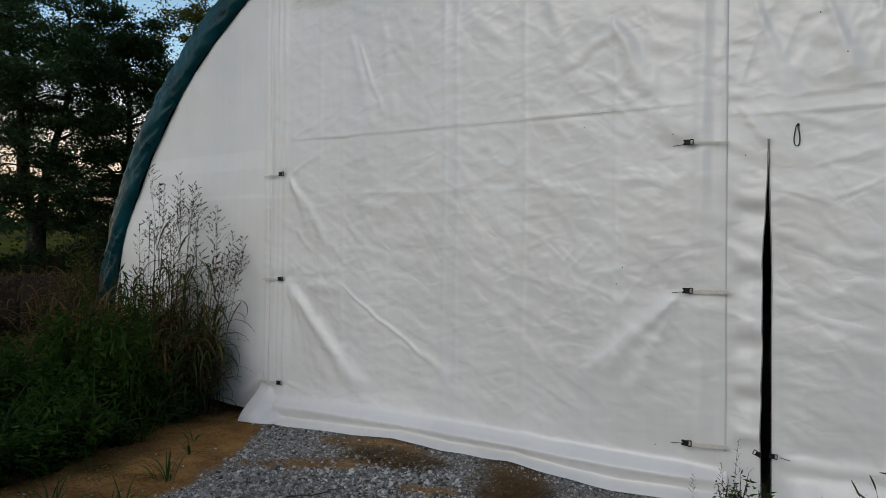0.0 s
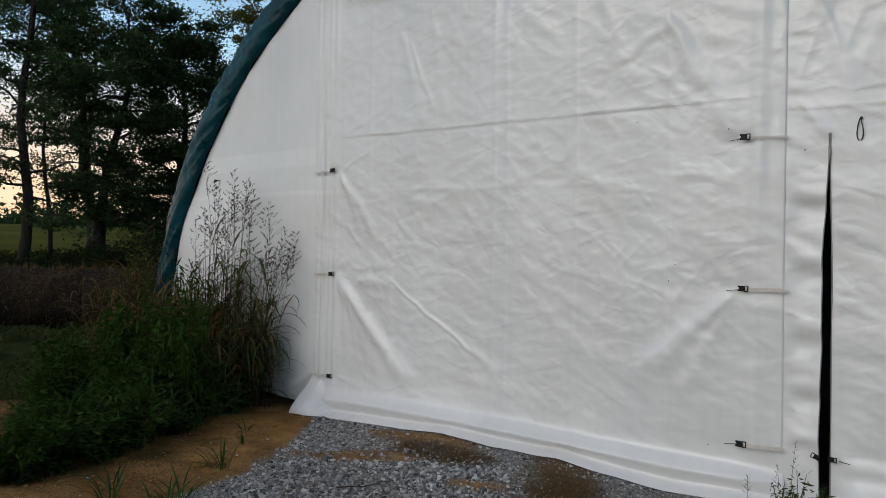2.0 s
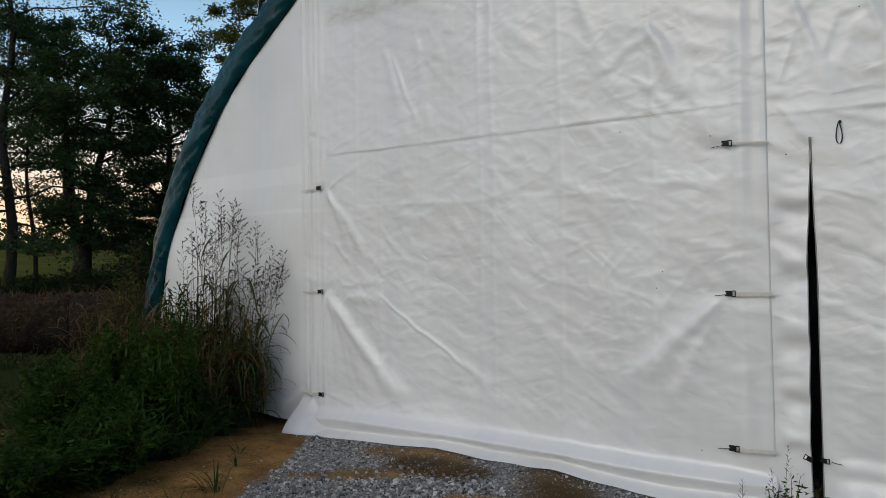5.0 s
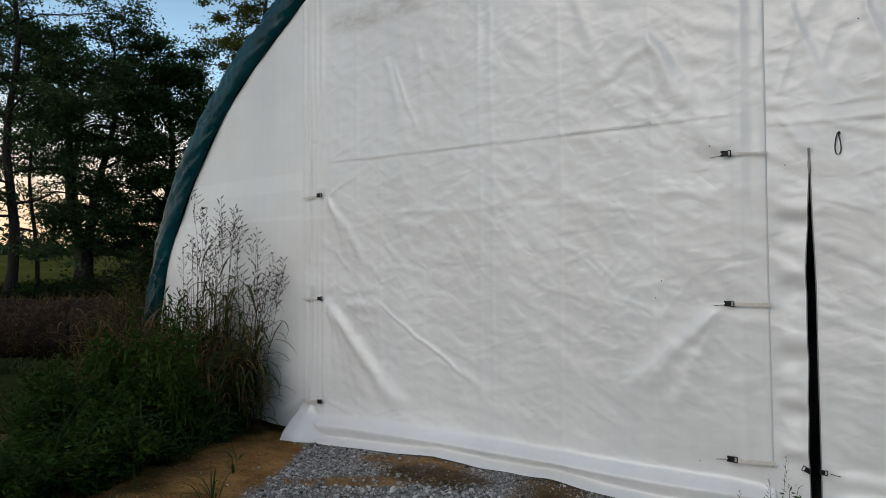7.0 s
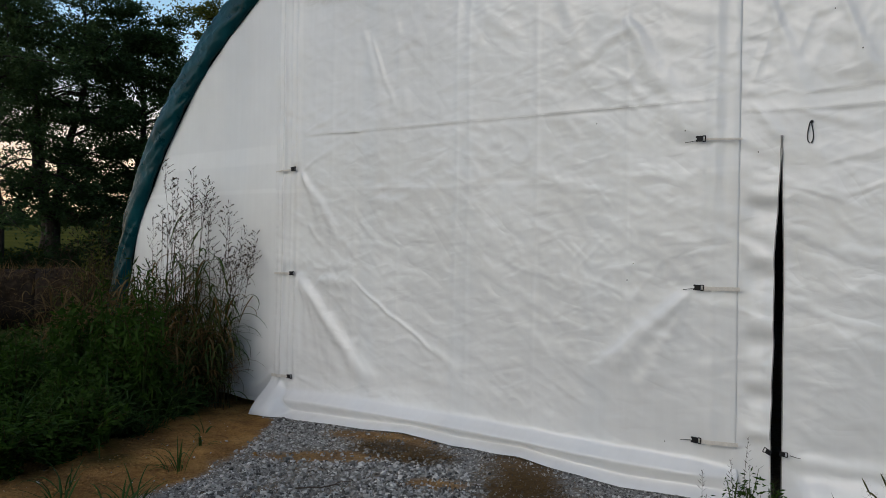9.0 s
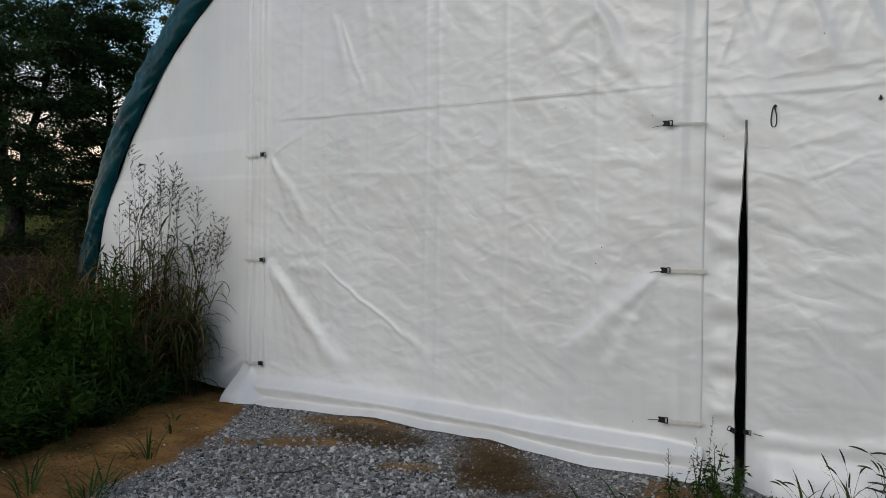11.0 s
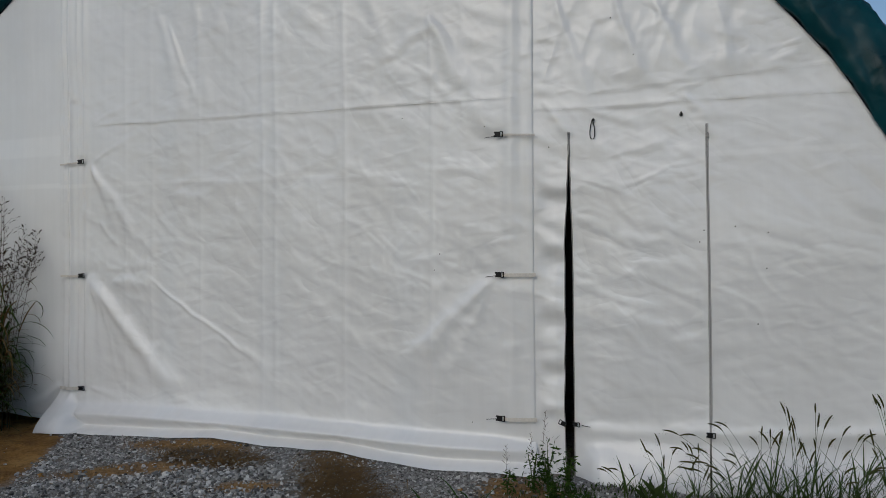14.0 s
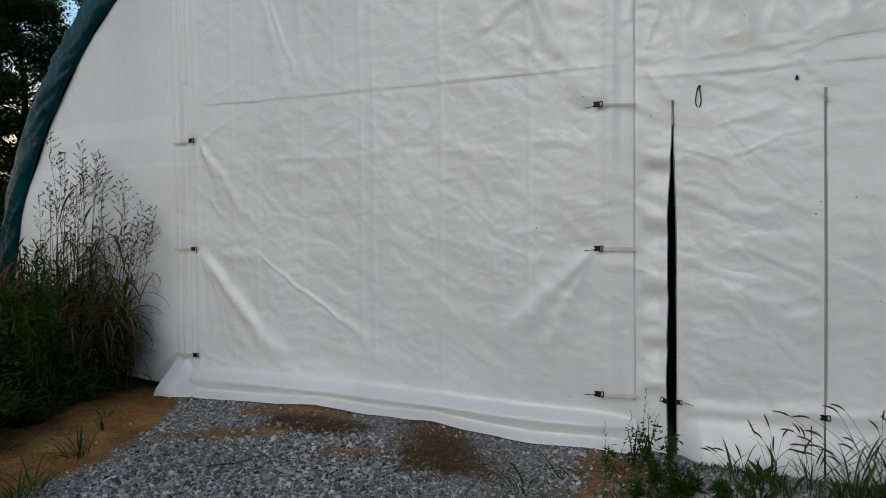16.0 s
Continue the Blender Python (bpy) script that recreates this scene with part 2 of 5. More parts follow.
# ---------------------------------------------------------------- mesh helpers
RNG = np.random.default_rng(7)


def part(name, bm, mat, parent, label="", smooth=False):
    """Links a bmesh, or vertices and faces, as one mesh object under a thing."""
    me = bpy.data.meshes.new(name)
    if isinstance(bm, tuple):
        v, f = bm
        me.from_pydata([tuple(map(float, p)) for p in v], [], [tuple(map(int, q)) for q in f])
    else:
        bm.to_mesh(me)
        bm.free()
    me.materials.append(mat)
    if smooth:
        me.polygons.foreach_set("use_smooth", [True] * len(me.polygons))
    me.update()
    ob = new(name, me)
    ob.parent = parent
    if label:
        tagged(ob, label)
    return ob


def stuff_part(name, bm, mat, parent, label=""):
    """A part past counting: leaves, blades or seeds of one plant."""
    return tagged(part(name, bm, mat, parent, label), kind="stuff")


def joined(pieces):
    vs, fs, base = [], [], 0
    for v, f in pieces:
        v = np.asarray(v, float)
        vs.append(v)
        fs += [tuple(i + base for i in q) for q in f]
        base += len(v)
    return (np.concatenate(vs) if vs else np.zeros((0, 3)), fs)


def grid_faces(nu, nv, flip=False):
    """Quads of a grid stored as index u * nv + v."""
    out = []
    for a in range(nu - 1):
        for b in range(nv - 1):
            q = (a * nv + b, (a + 1) * nv + b, (a + 1) * nv + b + 1, a * nv + b + 1)
            out.append(q[::-1] if flip else q)
    return out


def tube(points, radii, sides=6):
    pts = np.asarray(points, float)
    n = len(pts)
    radii = np.broadcast_to(np.asarray(radii, float), (n,))
    d = np.gradient(pts, axis=0)
    d /= np.linalg.norm(d, axis=1)[:, None] + 1e-9
    ref = np.array([0.0, 0.0, 1.0]) if abs(d[:, 2]).mean() < 0.8 else np.array([1.0, 0.0, 0.0])
    u = np.cross(d, ref)
    u /= np.linalg.norm(u, axis=1)[:, None] + 1e-9
    w = np.cross(d, u)
    a = np.arange(sides) * 2 * np.pi / sides
    v = (pts[:, None] + radii[:, None, None] * (np.cos(a)[None, :, None] * u[:, None] + np.sin(a)[None, :, None] * w[:, None])).reshape(-1, 3)
    f = []
    for i in range(n - 1):
        for k in range(sides):
            m = (k + 1) % sides
            f.append((i * sides + k, i * sides + m, (i + 1) * sides + m, (i + 1) * sides + k))
    f.append(tuple(range(sides))[::-1])
    f.append(tuple((n - 1) * sides + k for k in range(sides)))
    return v, f


def blade(base, heading, length, width, lean, droop, seg=6):
    """A grass blade that rises, leans and bends over: a folded, tapering strip."""
    t = np.linspace(0, 1, seg)
    ang = lean + droop * t ** 1.3
    step = length / (seg - 1)
    r = np.concatenate([[0], np.cumsum(np.sin(ang[:-1]) * step)])
    z = np.concatenate([[0], np.cumsum(np.cos(ang[:-1]) * step)])
    h = np.array([math.cos(heading), math.sin(heading), 0.0])
    side = np.array([-h[1], h[0], 0.0])
    mid = np.asarray(base)[None] + r[:, None] * h + z[:, None] * np.array([0, 0, 1.0])
    wid = width * np.minimum(1, 0.35 + 2.2 * t) * (1 - t ** 2.2) + 0.0004
    lift = np.cross(side, np.gradient(mid, axis=0))
    lift /= np.linalg.norm(lift, axis=1)[:, None] + 1e-9
    v = np.stack([mid - side * wid[:, None] / 2 + lift * wid[:, None] * 0.2, mid, mid + side * wid[:, None] / 2 + lift * wid[:, None] * 0.2], 1).reshape(-1, 3)
    return v, grid_faces(seg, 3)


def leaves(centres, size, rng, flat=0.35, narrow=0.5):
    """Small pointed leaves at the given places, each a folded diamond of two triangles a side."""
    c = np.asarray(centres, float)
    n = len(c)
    d = rng.normal(size=(n, 3)) * np.array([1, 1, 0.55])
    d[:, 2] -= 0.25
    d /= np.linalg.norm(d, axis=1)[:, None]
    nrm = rng.normal(size=(n, 3)) * flat + np.array([0, 0, 1.0])
    s = np.cross(d, nrm)
    s /= np.linalg.norm(s, axis=1)[:, None] + 1e-9
    ln = size * rng.uniform(0.6, 1.35, n)[:, None]
    w = ln * narrow * 0.5
    v = np.stack([c, c + d * ln * 0.45 + s * w, c + d * ln, c + d * ln * 0.45 - s * w], 1).reshape(-1, 3)
    i = np.arange(n) * 4
    return v, np.stack([i, i + 1, i + 2, i + 3], 1).tolist()


def box(size, at, bevel=0.0):
    bm = bmesh.new()
    bmesh.ops.create_cube(bm, size=1)
    bmesh.ops.scale(bm, vec=size, verts=bm.verts)
    if bevel:
        bmesh.ops.bevel(bm, geom=bm.edges[:], offset=bevel, segments=2, affect="EDGES")
    bmesh.ops.translate(bm, vec=at, verts=bm.verts)
    return bm


def smooth01(a, b, v):
    t = np.clip((v - a) / (b - a), 0, 1)
    return t * t * (3 - 2 * t)


class Field:
    """Smooth value noise on a plane."""

    def __init__(self, seed, n=128):
        self.g, self.n = np.random.default_rng(seed).uniform(-1, 1, (n, n)), n

    def __call__(self, x, y):
        x, y = np.broadcast_arrays(np.asarray(x, float), np.asarray(y, float))
        i, j = np.floor(x).astype(int), np.floor(y).astype(int)
        u, v = x - i, y - j
        u, v = u * u * (3 - 2 * u), v * v * (3 - 2 * v)
        n, g = self.n, self.g
        return (g[i % n, j % n] * (1 - u) + g[(i + 1) % n, j % n] * u) * (1 - v) + (g[i % n, (j + 1) % n] * (1 - u) + g[(i + 1) % n, (j + 1) % n] * u) * v


N1, N2, N3, N4 = Field(1), Field(2), Field(3), Field(4)

# ---------------------------------------------------------------- ground
BASE_Z = -0.12


def ground_z(x, y):
    x, y = np.asarray(x, float), np.asarray(y, float)
    s = -0.9 * x + 0.43 * y                       # away from the barn, towards the trees
    z = BASE_Z - 0.12 * smooth01(7, 14, s) + 1.25 * smooth01(15, 31, s) + 5.0 * smooth01(30, 170, s)
    near = 1 - smooth01(6, 14, np.hypot(x + 2, y + 1))
    z = z + near * (0.018 * N1(x * 1.3, y * 1.3) + 0.007 * N2(x * 5, y * 5) + 0.018 * N4(x * 3.1, y * 3.1) * smooth01(-3.0, -3.6, x) + 0.009 * N3(x * 8, y * 8) * smooth01(-3.0, -3.6, x)) * smooth01(0.0, -0.5, y)
    z = z + 0.05 * N3(x * 0.4, y * 0.4) * smooth01(6, 12, np.hypot(x + 2, y + 1))
    mound = np.exp(-((x - 0.45) / 0.8) ** 2 - ((y + 0.95) / 0.45) ** 2)
    hump = 0.014 * np.exp(-((x + 1.38 + 0.35 * (y + 0.6)) / 0.3) ** 2 - ((y + 0.6) / 0.4) ** 2)
    rise = hump + np.interp(x, [-4.4, -3.75, -3.1, -2.65, -2.2, -1.65, -1.25, -0.9, -0.5, 0.0, 0.6], [0, 0.01, 0.04, 0.075, 0.05, 0.062, 0.02, 0.0, 0.02, 0.01, 0.0])
    return z + 0.03 * mound + rise * np.exp(-((np.minimum(y, 0) + 0.2) / 0.55) ** 2)


def zones(x, y):
    """Shares of stone, clay, near grass and hay."""
    wob = 0.22 * N1(x * 2.3, y * 2.3) + 0.12 * N2(x * 7, y * 7)
    edge = np.interp(y, [-20, -14, -10, -8, -6, -2.25, -1.97, -1.6, -1.13, -0.4, 0], [2.5, -0.5, -1.6, -0.9, -2.0, -2.99, -3.2, -3.26, -3.36, -3.95, -4.3])
    stone = smooth01(-0.07, 0.07, x - edge + wob * 0.55)
    lawn = smooth01(-6.1, -7.2, x + wob * 3) * smooth01(-0.3, 0.2, 0.5 * N3(x * 0.8 + 3, y * 1.6) + 0.5 * N1(x * 2, y * 2.6) + 1.1 * smooth01(-6.6, -9.0, x))
    lawn = np.maximum(lawn, smooth01(8, 12, np.hypot(x + 2, y + 1) + 2.5 * N3(x * 0.3, y * 0.3 + 7) + N1(x, y)) * smooth01(5, 8, -y + 1.5 * N1(x * 0.5, y * 0.5)))
    lawn = np.maximum(lawn, smooth01(4.5, 7.5, x + 1.5 * N3(x * 0.4, y * 0.4) + 0.6 * N1(x * 1.5, y * 1.5)))
    # dark humus tone around the weeds, also standing in for shade on the clay
    under = np.interp(y, [-4.2, -2.9, -1.95, -1.0, 0], [-4.1, -4.3, -4.15, -4.7, -5.1])
    inner = np.interp(y, [-3.2, -2.47, -1.89, -1.2, 0], [-4.6, -5.0, -6.1, -7.2, -7.6])
    lawn = np.maximum(lawn, 0.72 * smooth01(0.3, -0.25, x - under + wob * 1.6) * smooth01(-0.3, 0.2, x - inner + wob * 2))
    patch = np.zeros_like(x)
    for px, py, rx, ry, turn in ((-2.75, -0.28, 0.52, 0.16, 0.1), (-2.75, -0.85, 0.6, 0.11, 0.5), (-0.2, -0.45, 0.26, 0.28, 0.0), (-0.1, -0.95, 0.35, 0.22, 0.3), (-1.9, -0.9, 0.25, 0.1, 0.4)):
        c, s = math.cos(turn), math.sin(turn)
        u, v = ((x - px) * c + (y - py) * s) / rx, (-(x - px) * s + (y - py) * c) / ry
        patch = np.maximum(patch, 0.85 * smooth01(1.5, 0.5, np.hypot(u, v) + wob * 1.9))
    ragged = 0.55 * N2(x * 5 + 2 * y, y * 4) + 0.35 * N4(x * 13, y * 11)
    hay = 0.85 * smooth01(1.3, 0.55, np.hypot((x + 1.36 + 0.45 * (y + 0.6)) / 0.30, (y + 0.62) / 0.56) + wob * 1.4 + ragged)
    hay = np.maximum(hay, 0.7 * smooth01(1.2, 0.7, np.hypot((x + 2.35) / 0.45, (y + 0.55) / 0.2) + wob * 1.3))
    drift = 1.6 * N3(x * 0.35 + 2, y * 0.35) + 0.7 * N1(x * 1.1, y * 1.1)
    stone = stone * (1 - patch) * smooth01(-10.0, -7.0, y + drift) * smooth01(7.5, 4.5, x + drift)
    far = smooth01(17, 22, np.hypot(x, y))
    clay = np.maximum(patch, (1 - lawn)) * (1 - far)
    return stone, clay, 1 - far, hay


def build_ground():
    near_x, near_y = np.arange(-9, 4.01, 0.045), np.arange(-6, 1.51, 0.045)
    out = np.geomspace(0.06, 1, 46)[1:]
    gx = np.concatenate([-9 - 2500 * out[::-1] ** 2, near_x, 4 + 2500 * out ** 2])
    gy = np.concatenate([-6 - 2500 * out[::-1] ** 2, near_y, 1.5 + 2500 * out ** 2])
    x, y = (a.ravel() for a in np.meshgrid(gx, gy, indexing="ij"))
    ob = part("ground", (np.stack([x, y, ground_z(x, y)], 1), grid_faces(len(gx), len(gy))), GROUND, None, smooth=True)
    tagged(ob, "gravel, orange clay and grass ground around the barn", "ground", kind="structure")
    att = ob.data.color_attributes.new("zone", "FLOAT_COLOR", "POINT")
    att.data.foreach_set("color", np.stack(zones(x, y), 1).astype(np.float32).ravel())
    return ob


build_ground()

# ---------------------------------------------------------------- the barn: arch line and cloth
MID_X = -2.245


def arch_line():
    """Half of the end wall's outline, from the foot to the ridge, as (distance from the middle, height)."""
    k = np.array([(4.60, -0.6), (4.57, -0.15), (4.52, 0.25), (4.45, 0.62), (4.36, 1.0), (4.25, 1.42), (4.13, 1.74), (4.0, 1.98), (3.78, 2.37), (3.62, 2.59), (3.415, 2.84), (3.205, 3.06), (2.91, 3.33), (2.605, 3.565), (2.30, 3.785), (1.90, 4.06), (1.25, 4.48), (0.75, 4.79), (0.3, 4.97), (0.0, 5.0), (-0.3, 4.97)])
    out = []
    for a in range(1, len(k) - 2):
        p0, p1, p2, p3 = k[a - 1 : a + 3]
        for t in np.linspace(0, 1, 8, endpoint=False):
            out.append(0.5 * (2 * p1 + (p2 - p0) * t + (2 * p0 - 5 * p1 + 4 * p2 - p3) * t ** 2 + (3 * p1 - p0 - 3 * p2 + p3) * t ** 3))
    return np.array(out + [k[-2]])


ARCH = arch_line()


def half_width(z):
    return np.interp(z, ARCH[:, 1], ARCH[:, 0])


def arch_top(x):
    return np.interp(np.abs(np.asarray(x) - MID_X), ARCH[::-1, 0], ARCH[::-1, 1])


# folds in the cloth: from, to, height of the fold, its half width
FOLDS = (
    (-3.98, 1.12, -3.10, 0.20, 0.034, 0.075), (-4.0, 1.1, -3.45, 0.25, 0.014, 0.06), (-3.37, 1.13, -2.45, 0.55, 0.010, 0.013), (-2.5, 0.62, -2.25, 0.42, 0.006, 0.04),
    (-3.75, 1.1, -3.35, 1.12, 0.010, 0.05), (-0.52, 1.16, -1.15, 0.52, 0.022, 0.075), (-0.55, 1.05, -0.85, 0.45, 0.012, 0.06), (-0.95, 2.95, -0.49, 2.13, 0.018, 0.07),
    (-1.05, 2.62, -0.52, 2.15, 0.006, 0.05), (-3.95, 2.44, -3.48, 2.6, 0.004, 0.022), (-3.98, 2.1, -3.55, 2.3, 0.003, 0.025), (-3.98, 2.08, -3.5, 1.45, 0.014, 0.05),
    (-3.98, 2.1, -3.7, 1.5, 0.010, 0.04), (-4.0, 0.24, -3.6, 0.12, 0.010, 0.03), (-4.02, 1.1, -3.99, 0.28, 0.012, 0.026), (-3.93, 1.0, -3.88, 0.33, 0.007, 0.035), (-3.85, 0.85, -3.7, 0.3, 0.005, 0.03), (-3.3, 3.3, -3.0, 2.4, 0.008, 0.05), (-3.2, 3.17, -2.9, 2.5, 0.006, 0.022), (-3.29, 1.9, -0.87, 1.86, 0.0014, 0.014), (-0.96, 2.95, -0.72, 2.38, 0.010, 0.05), (-0.82, 0.9, -1.14, 0.60, 0.004, 0.025), (-3.9, 1.62, -3.7, 1.4, 0.006, 0.02),
    (-2.95, 3.4, -2.8, 2.45, 0.007, 0.05), (-1.5, 3.4, -1.2, 2.5, 0.007, 0.06), (-0.1, 3.0, 0.12, 2.3, 0.010, 0.04), (0.3, 2.95, 0.45, 2.4, 0.010, 0.035), (0.55, 2.9, 0.75, 2.35, 0.010, 0.04),
    (0.9, 2.85, 1.0, 2.4, 0.008, 0.04), (-0.18, 2.3, 0.0, 2.1, 0.008, 0.03), (0.7, 2.3, 0.86, 2.1, 0.008, 0.03), (0.3, 0.95, 0.8, 0.7, 0.008, 0.06), (0.1, 2.24, 0.45, 2.12, 0.006, 0.03),
    (-0.42, 1.95, -0.75, 1.75, 0.003, 0.05), (-1.9, 1.0, -1.4, 0.55, 0.007, 0.08), (-1.7, 2.0, -1.1, 1.7, 0.006, 0.09), (-4.22, 3.0, -4.20, 0.3, 0.007, 0.02), (-4.30, 0.24, -4.7, 0.0, 0.02, 0.05),
)
SEAMS = ((-4.0, 2.41, -0.32, 2.352), (-0.2, 2.255, 1.75, 2.225), (0.1, 2.34, 1.6, 2.405))
CREASES = (-3.62, -3.36, -2.89, -2.31, -2.2, -1.62, -0.95)


def cells(x, y, seed, n=64):
    """Squared distance to the nearest of scattered points: shallow dents that meet in creases, as in crumpled sheeting."""
    g = np.random.default_rng(seed).uniform(0.1, 0.9, (n, n, 2))
    i, j = np.floor(x).astype(int), np.floor(y).astype(int)
    best = np.full(x.shape, 9.0)
    for di in (-1, 0, 1):
        for dj in (-1, 0, 1):
            p = g[(i + di) % n, (j + dj) % n]
            best = np.minimum(best, (i + di + p[..., 0] - x) ** 2 + (j + dj + p[..., 1] - y) ** 2)
    return np.minimum(best, 1.0)


def along(x, z, ax, az, bx, bz):
    """Place along a line (0 to 1) and signed distance from it."""
    ln = math.hypot(bx - ax, bz - az)
    ux, uz = (bx - ax) / ln, (bz - az) / ln
    return ((x - ax) * ux + (z - az) * uz) / ln, -(x - ax) * uz + (z - az) * ux


def slack(x, z):
    """How far the cloth stands out from the wall's plane, towards the yard."""
    x, z = np.broadcast_arrays(np.asarray(x, float), np.asarray(z, float))
    h = 0.020 * N1(x * 0.9 + 5, z * 0.8) + 0.009 * N2(x * 2.6, z * 2.2 + x * 0.7)
    wrinkled = (0.35 + 0.65 * smooth01(-0.3, 0.4, N3(x * 1.1 + 9, z * 1.1))) * (1 - 0.85 * smooth01(-4.3, -4.45, x))
    skew = x * 0.5 + z
    wx, wz = x + 0.06 * N1(x * 4, z * 4), z + 0.06 * N2(x * 4, z * 4)
    h = h + wrinkled * (0.0060 * cells(wx * 2.9, (wz + 0.35 * wx) * 4.2, 21) + 0.0038 * N2(wx * 6.5 + wz * 2.6, wz * 12.5 - wx * 4.2) * smooth01(-0.25, 0.45, N1(x * 1.6, z * 1.9 + 4)) + 0.0030 * (1 - np.abs(N3(wx * 10.0 - wz * 5.5, wz * 8.0 + wx * 4.0))) ** 3 * smooth01(-0.1, 0.5, N4(x * 1.3 + 2, z * 1.5)))
    h = h + wrinkled * 0.0026 * (1 - np.abs(N4(x * 3.4 + 0.6 * N1(x * 2, z * 2), skew * 5.5))) ** 5
    h = h + 0.0012 * N3(x * 16, z * 1.2) * smooth01(2.2, 3.0, z)
    gathered = smooth01(2.3, 2.5, z) * smooth01(-0.4, 0.0, x)            # hanging folds over the zip door
    h = h + gathered * (0.004 * (1 - np.abs(N4(x * 10.0 - z * 4.0 + 7, z * 2.6 + x * 0.8))) ** 2 + 0.0034 * (1 - np.abs(N1(x * 15 - z * 6.5, z * 4.0 + x * 2.5))) ** 3 + 0.0025 * N2(x * 13 + z * 9.0, z * 9.0 - x * 5.0))
    for ax, az, bx, bz, hi, wd in FOLDS:
        t, d = along(x, z, ax, az, bx, bz)
        w = wd * (0.5 + 0.9 * np.clip(t, 0, 1))
        h = h + hi * np.exp(-((d + 0.015 * N1(x * 6, z * 6)) / w) ** 2) * smooth01(-0.08, 0.15, t) * smooth01(1.12, 0.75, t)
    for (ax, az, bx, bz), bold in zip(SEAMS, (1.1, 0.9, 0.75)):
        t, d = along(x, z, ax, az, bx, bz)
        d = d + 0.008 * N2(x * 3, z)
        inside = smooth01(-0.01, 0.03, t) * smooth01(1.02, 0.95, t)
        lap = 0.5 + 0.5 * smooth01(-0.4, 0.4, N4(x * 2.3, az))
        h = h + bold * inside * lap * (0.005 * np.exp(-np.maximum(d, 0) / 0.022) * smooth01(-0.012, 0.006, d) - 0.0015 * np.exp(-((d + 0.014) / 0.014) ** 2))
    for cx in CREASES:
        h = h + 0.0085 * np.exp(-np.abs(x - cx - 0.012 * N1(z, cx)) / 0.03) * (0.65 + 0.35 * N3(z * 1.1, cx))
    for px, hi, wd in ((-4.27, 0.010, 0.014), (-4.20, 0.020, 0.018), (-4.11, 0.012, 0.014), (-4.035, 0.016, 0.024), (-0.38, 0.017, 0.045), (-0.27, 0.004, 0.02)):      # frame posts behind the cloth
        h = h + hi * np.exp(-((x - px - 0.008 * N1(z * 1.4, px)) / wd) ** 2) * (0.7 + 0.3 * N2(z * 2, px))
    for bx in (-4.05, -0.48):                      # pulled in at the straps
        for bz in (2.11, 1.17, 0.23):
            h = h - 0.009 * np.exp(-((x - bx) / 0.10) ** 2 - ((z - bz) / 0.06) ** 2)
    return h


def panel(name, xa, xb, za, zb, nx, nz, parent, label, extra=None, shift=None, cloth=None):
    """A sheet of cloth between xa(z), xb(z) and za, zb; every row runs from edge to edge."""
    v, u = np.meshgrid(np.linspace(0, 1, nz), np.linspace(0, 1, nx), indexing="ij")
    z = za + (zb - za) * v
    x = xa(z) + (xb(z) - xa(z)) * u
    y = -slack(x, z)
    if extra is not None:
        y = y - extra(x, z)
    if shift is not None:
        x, z = shift(x, z)
    front = np.stack([x, y, z], -1).reshape(-1, 3)
    return part(name, (front, grid_faces(nz, nx, True)), cloth or FABRIC, parent, label, smooth=True)


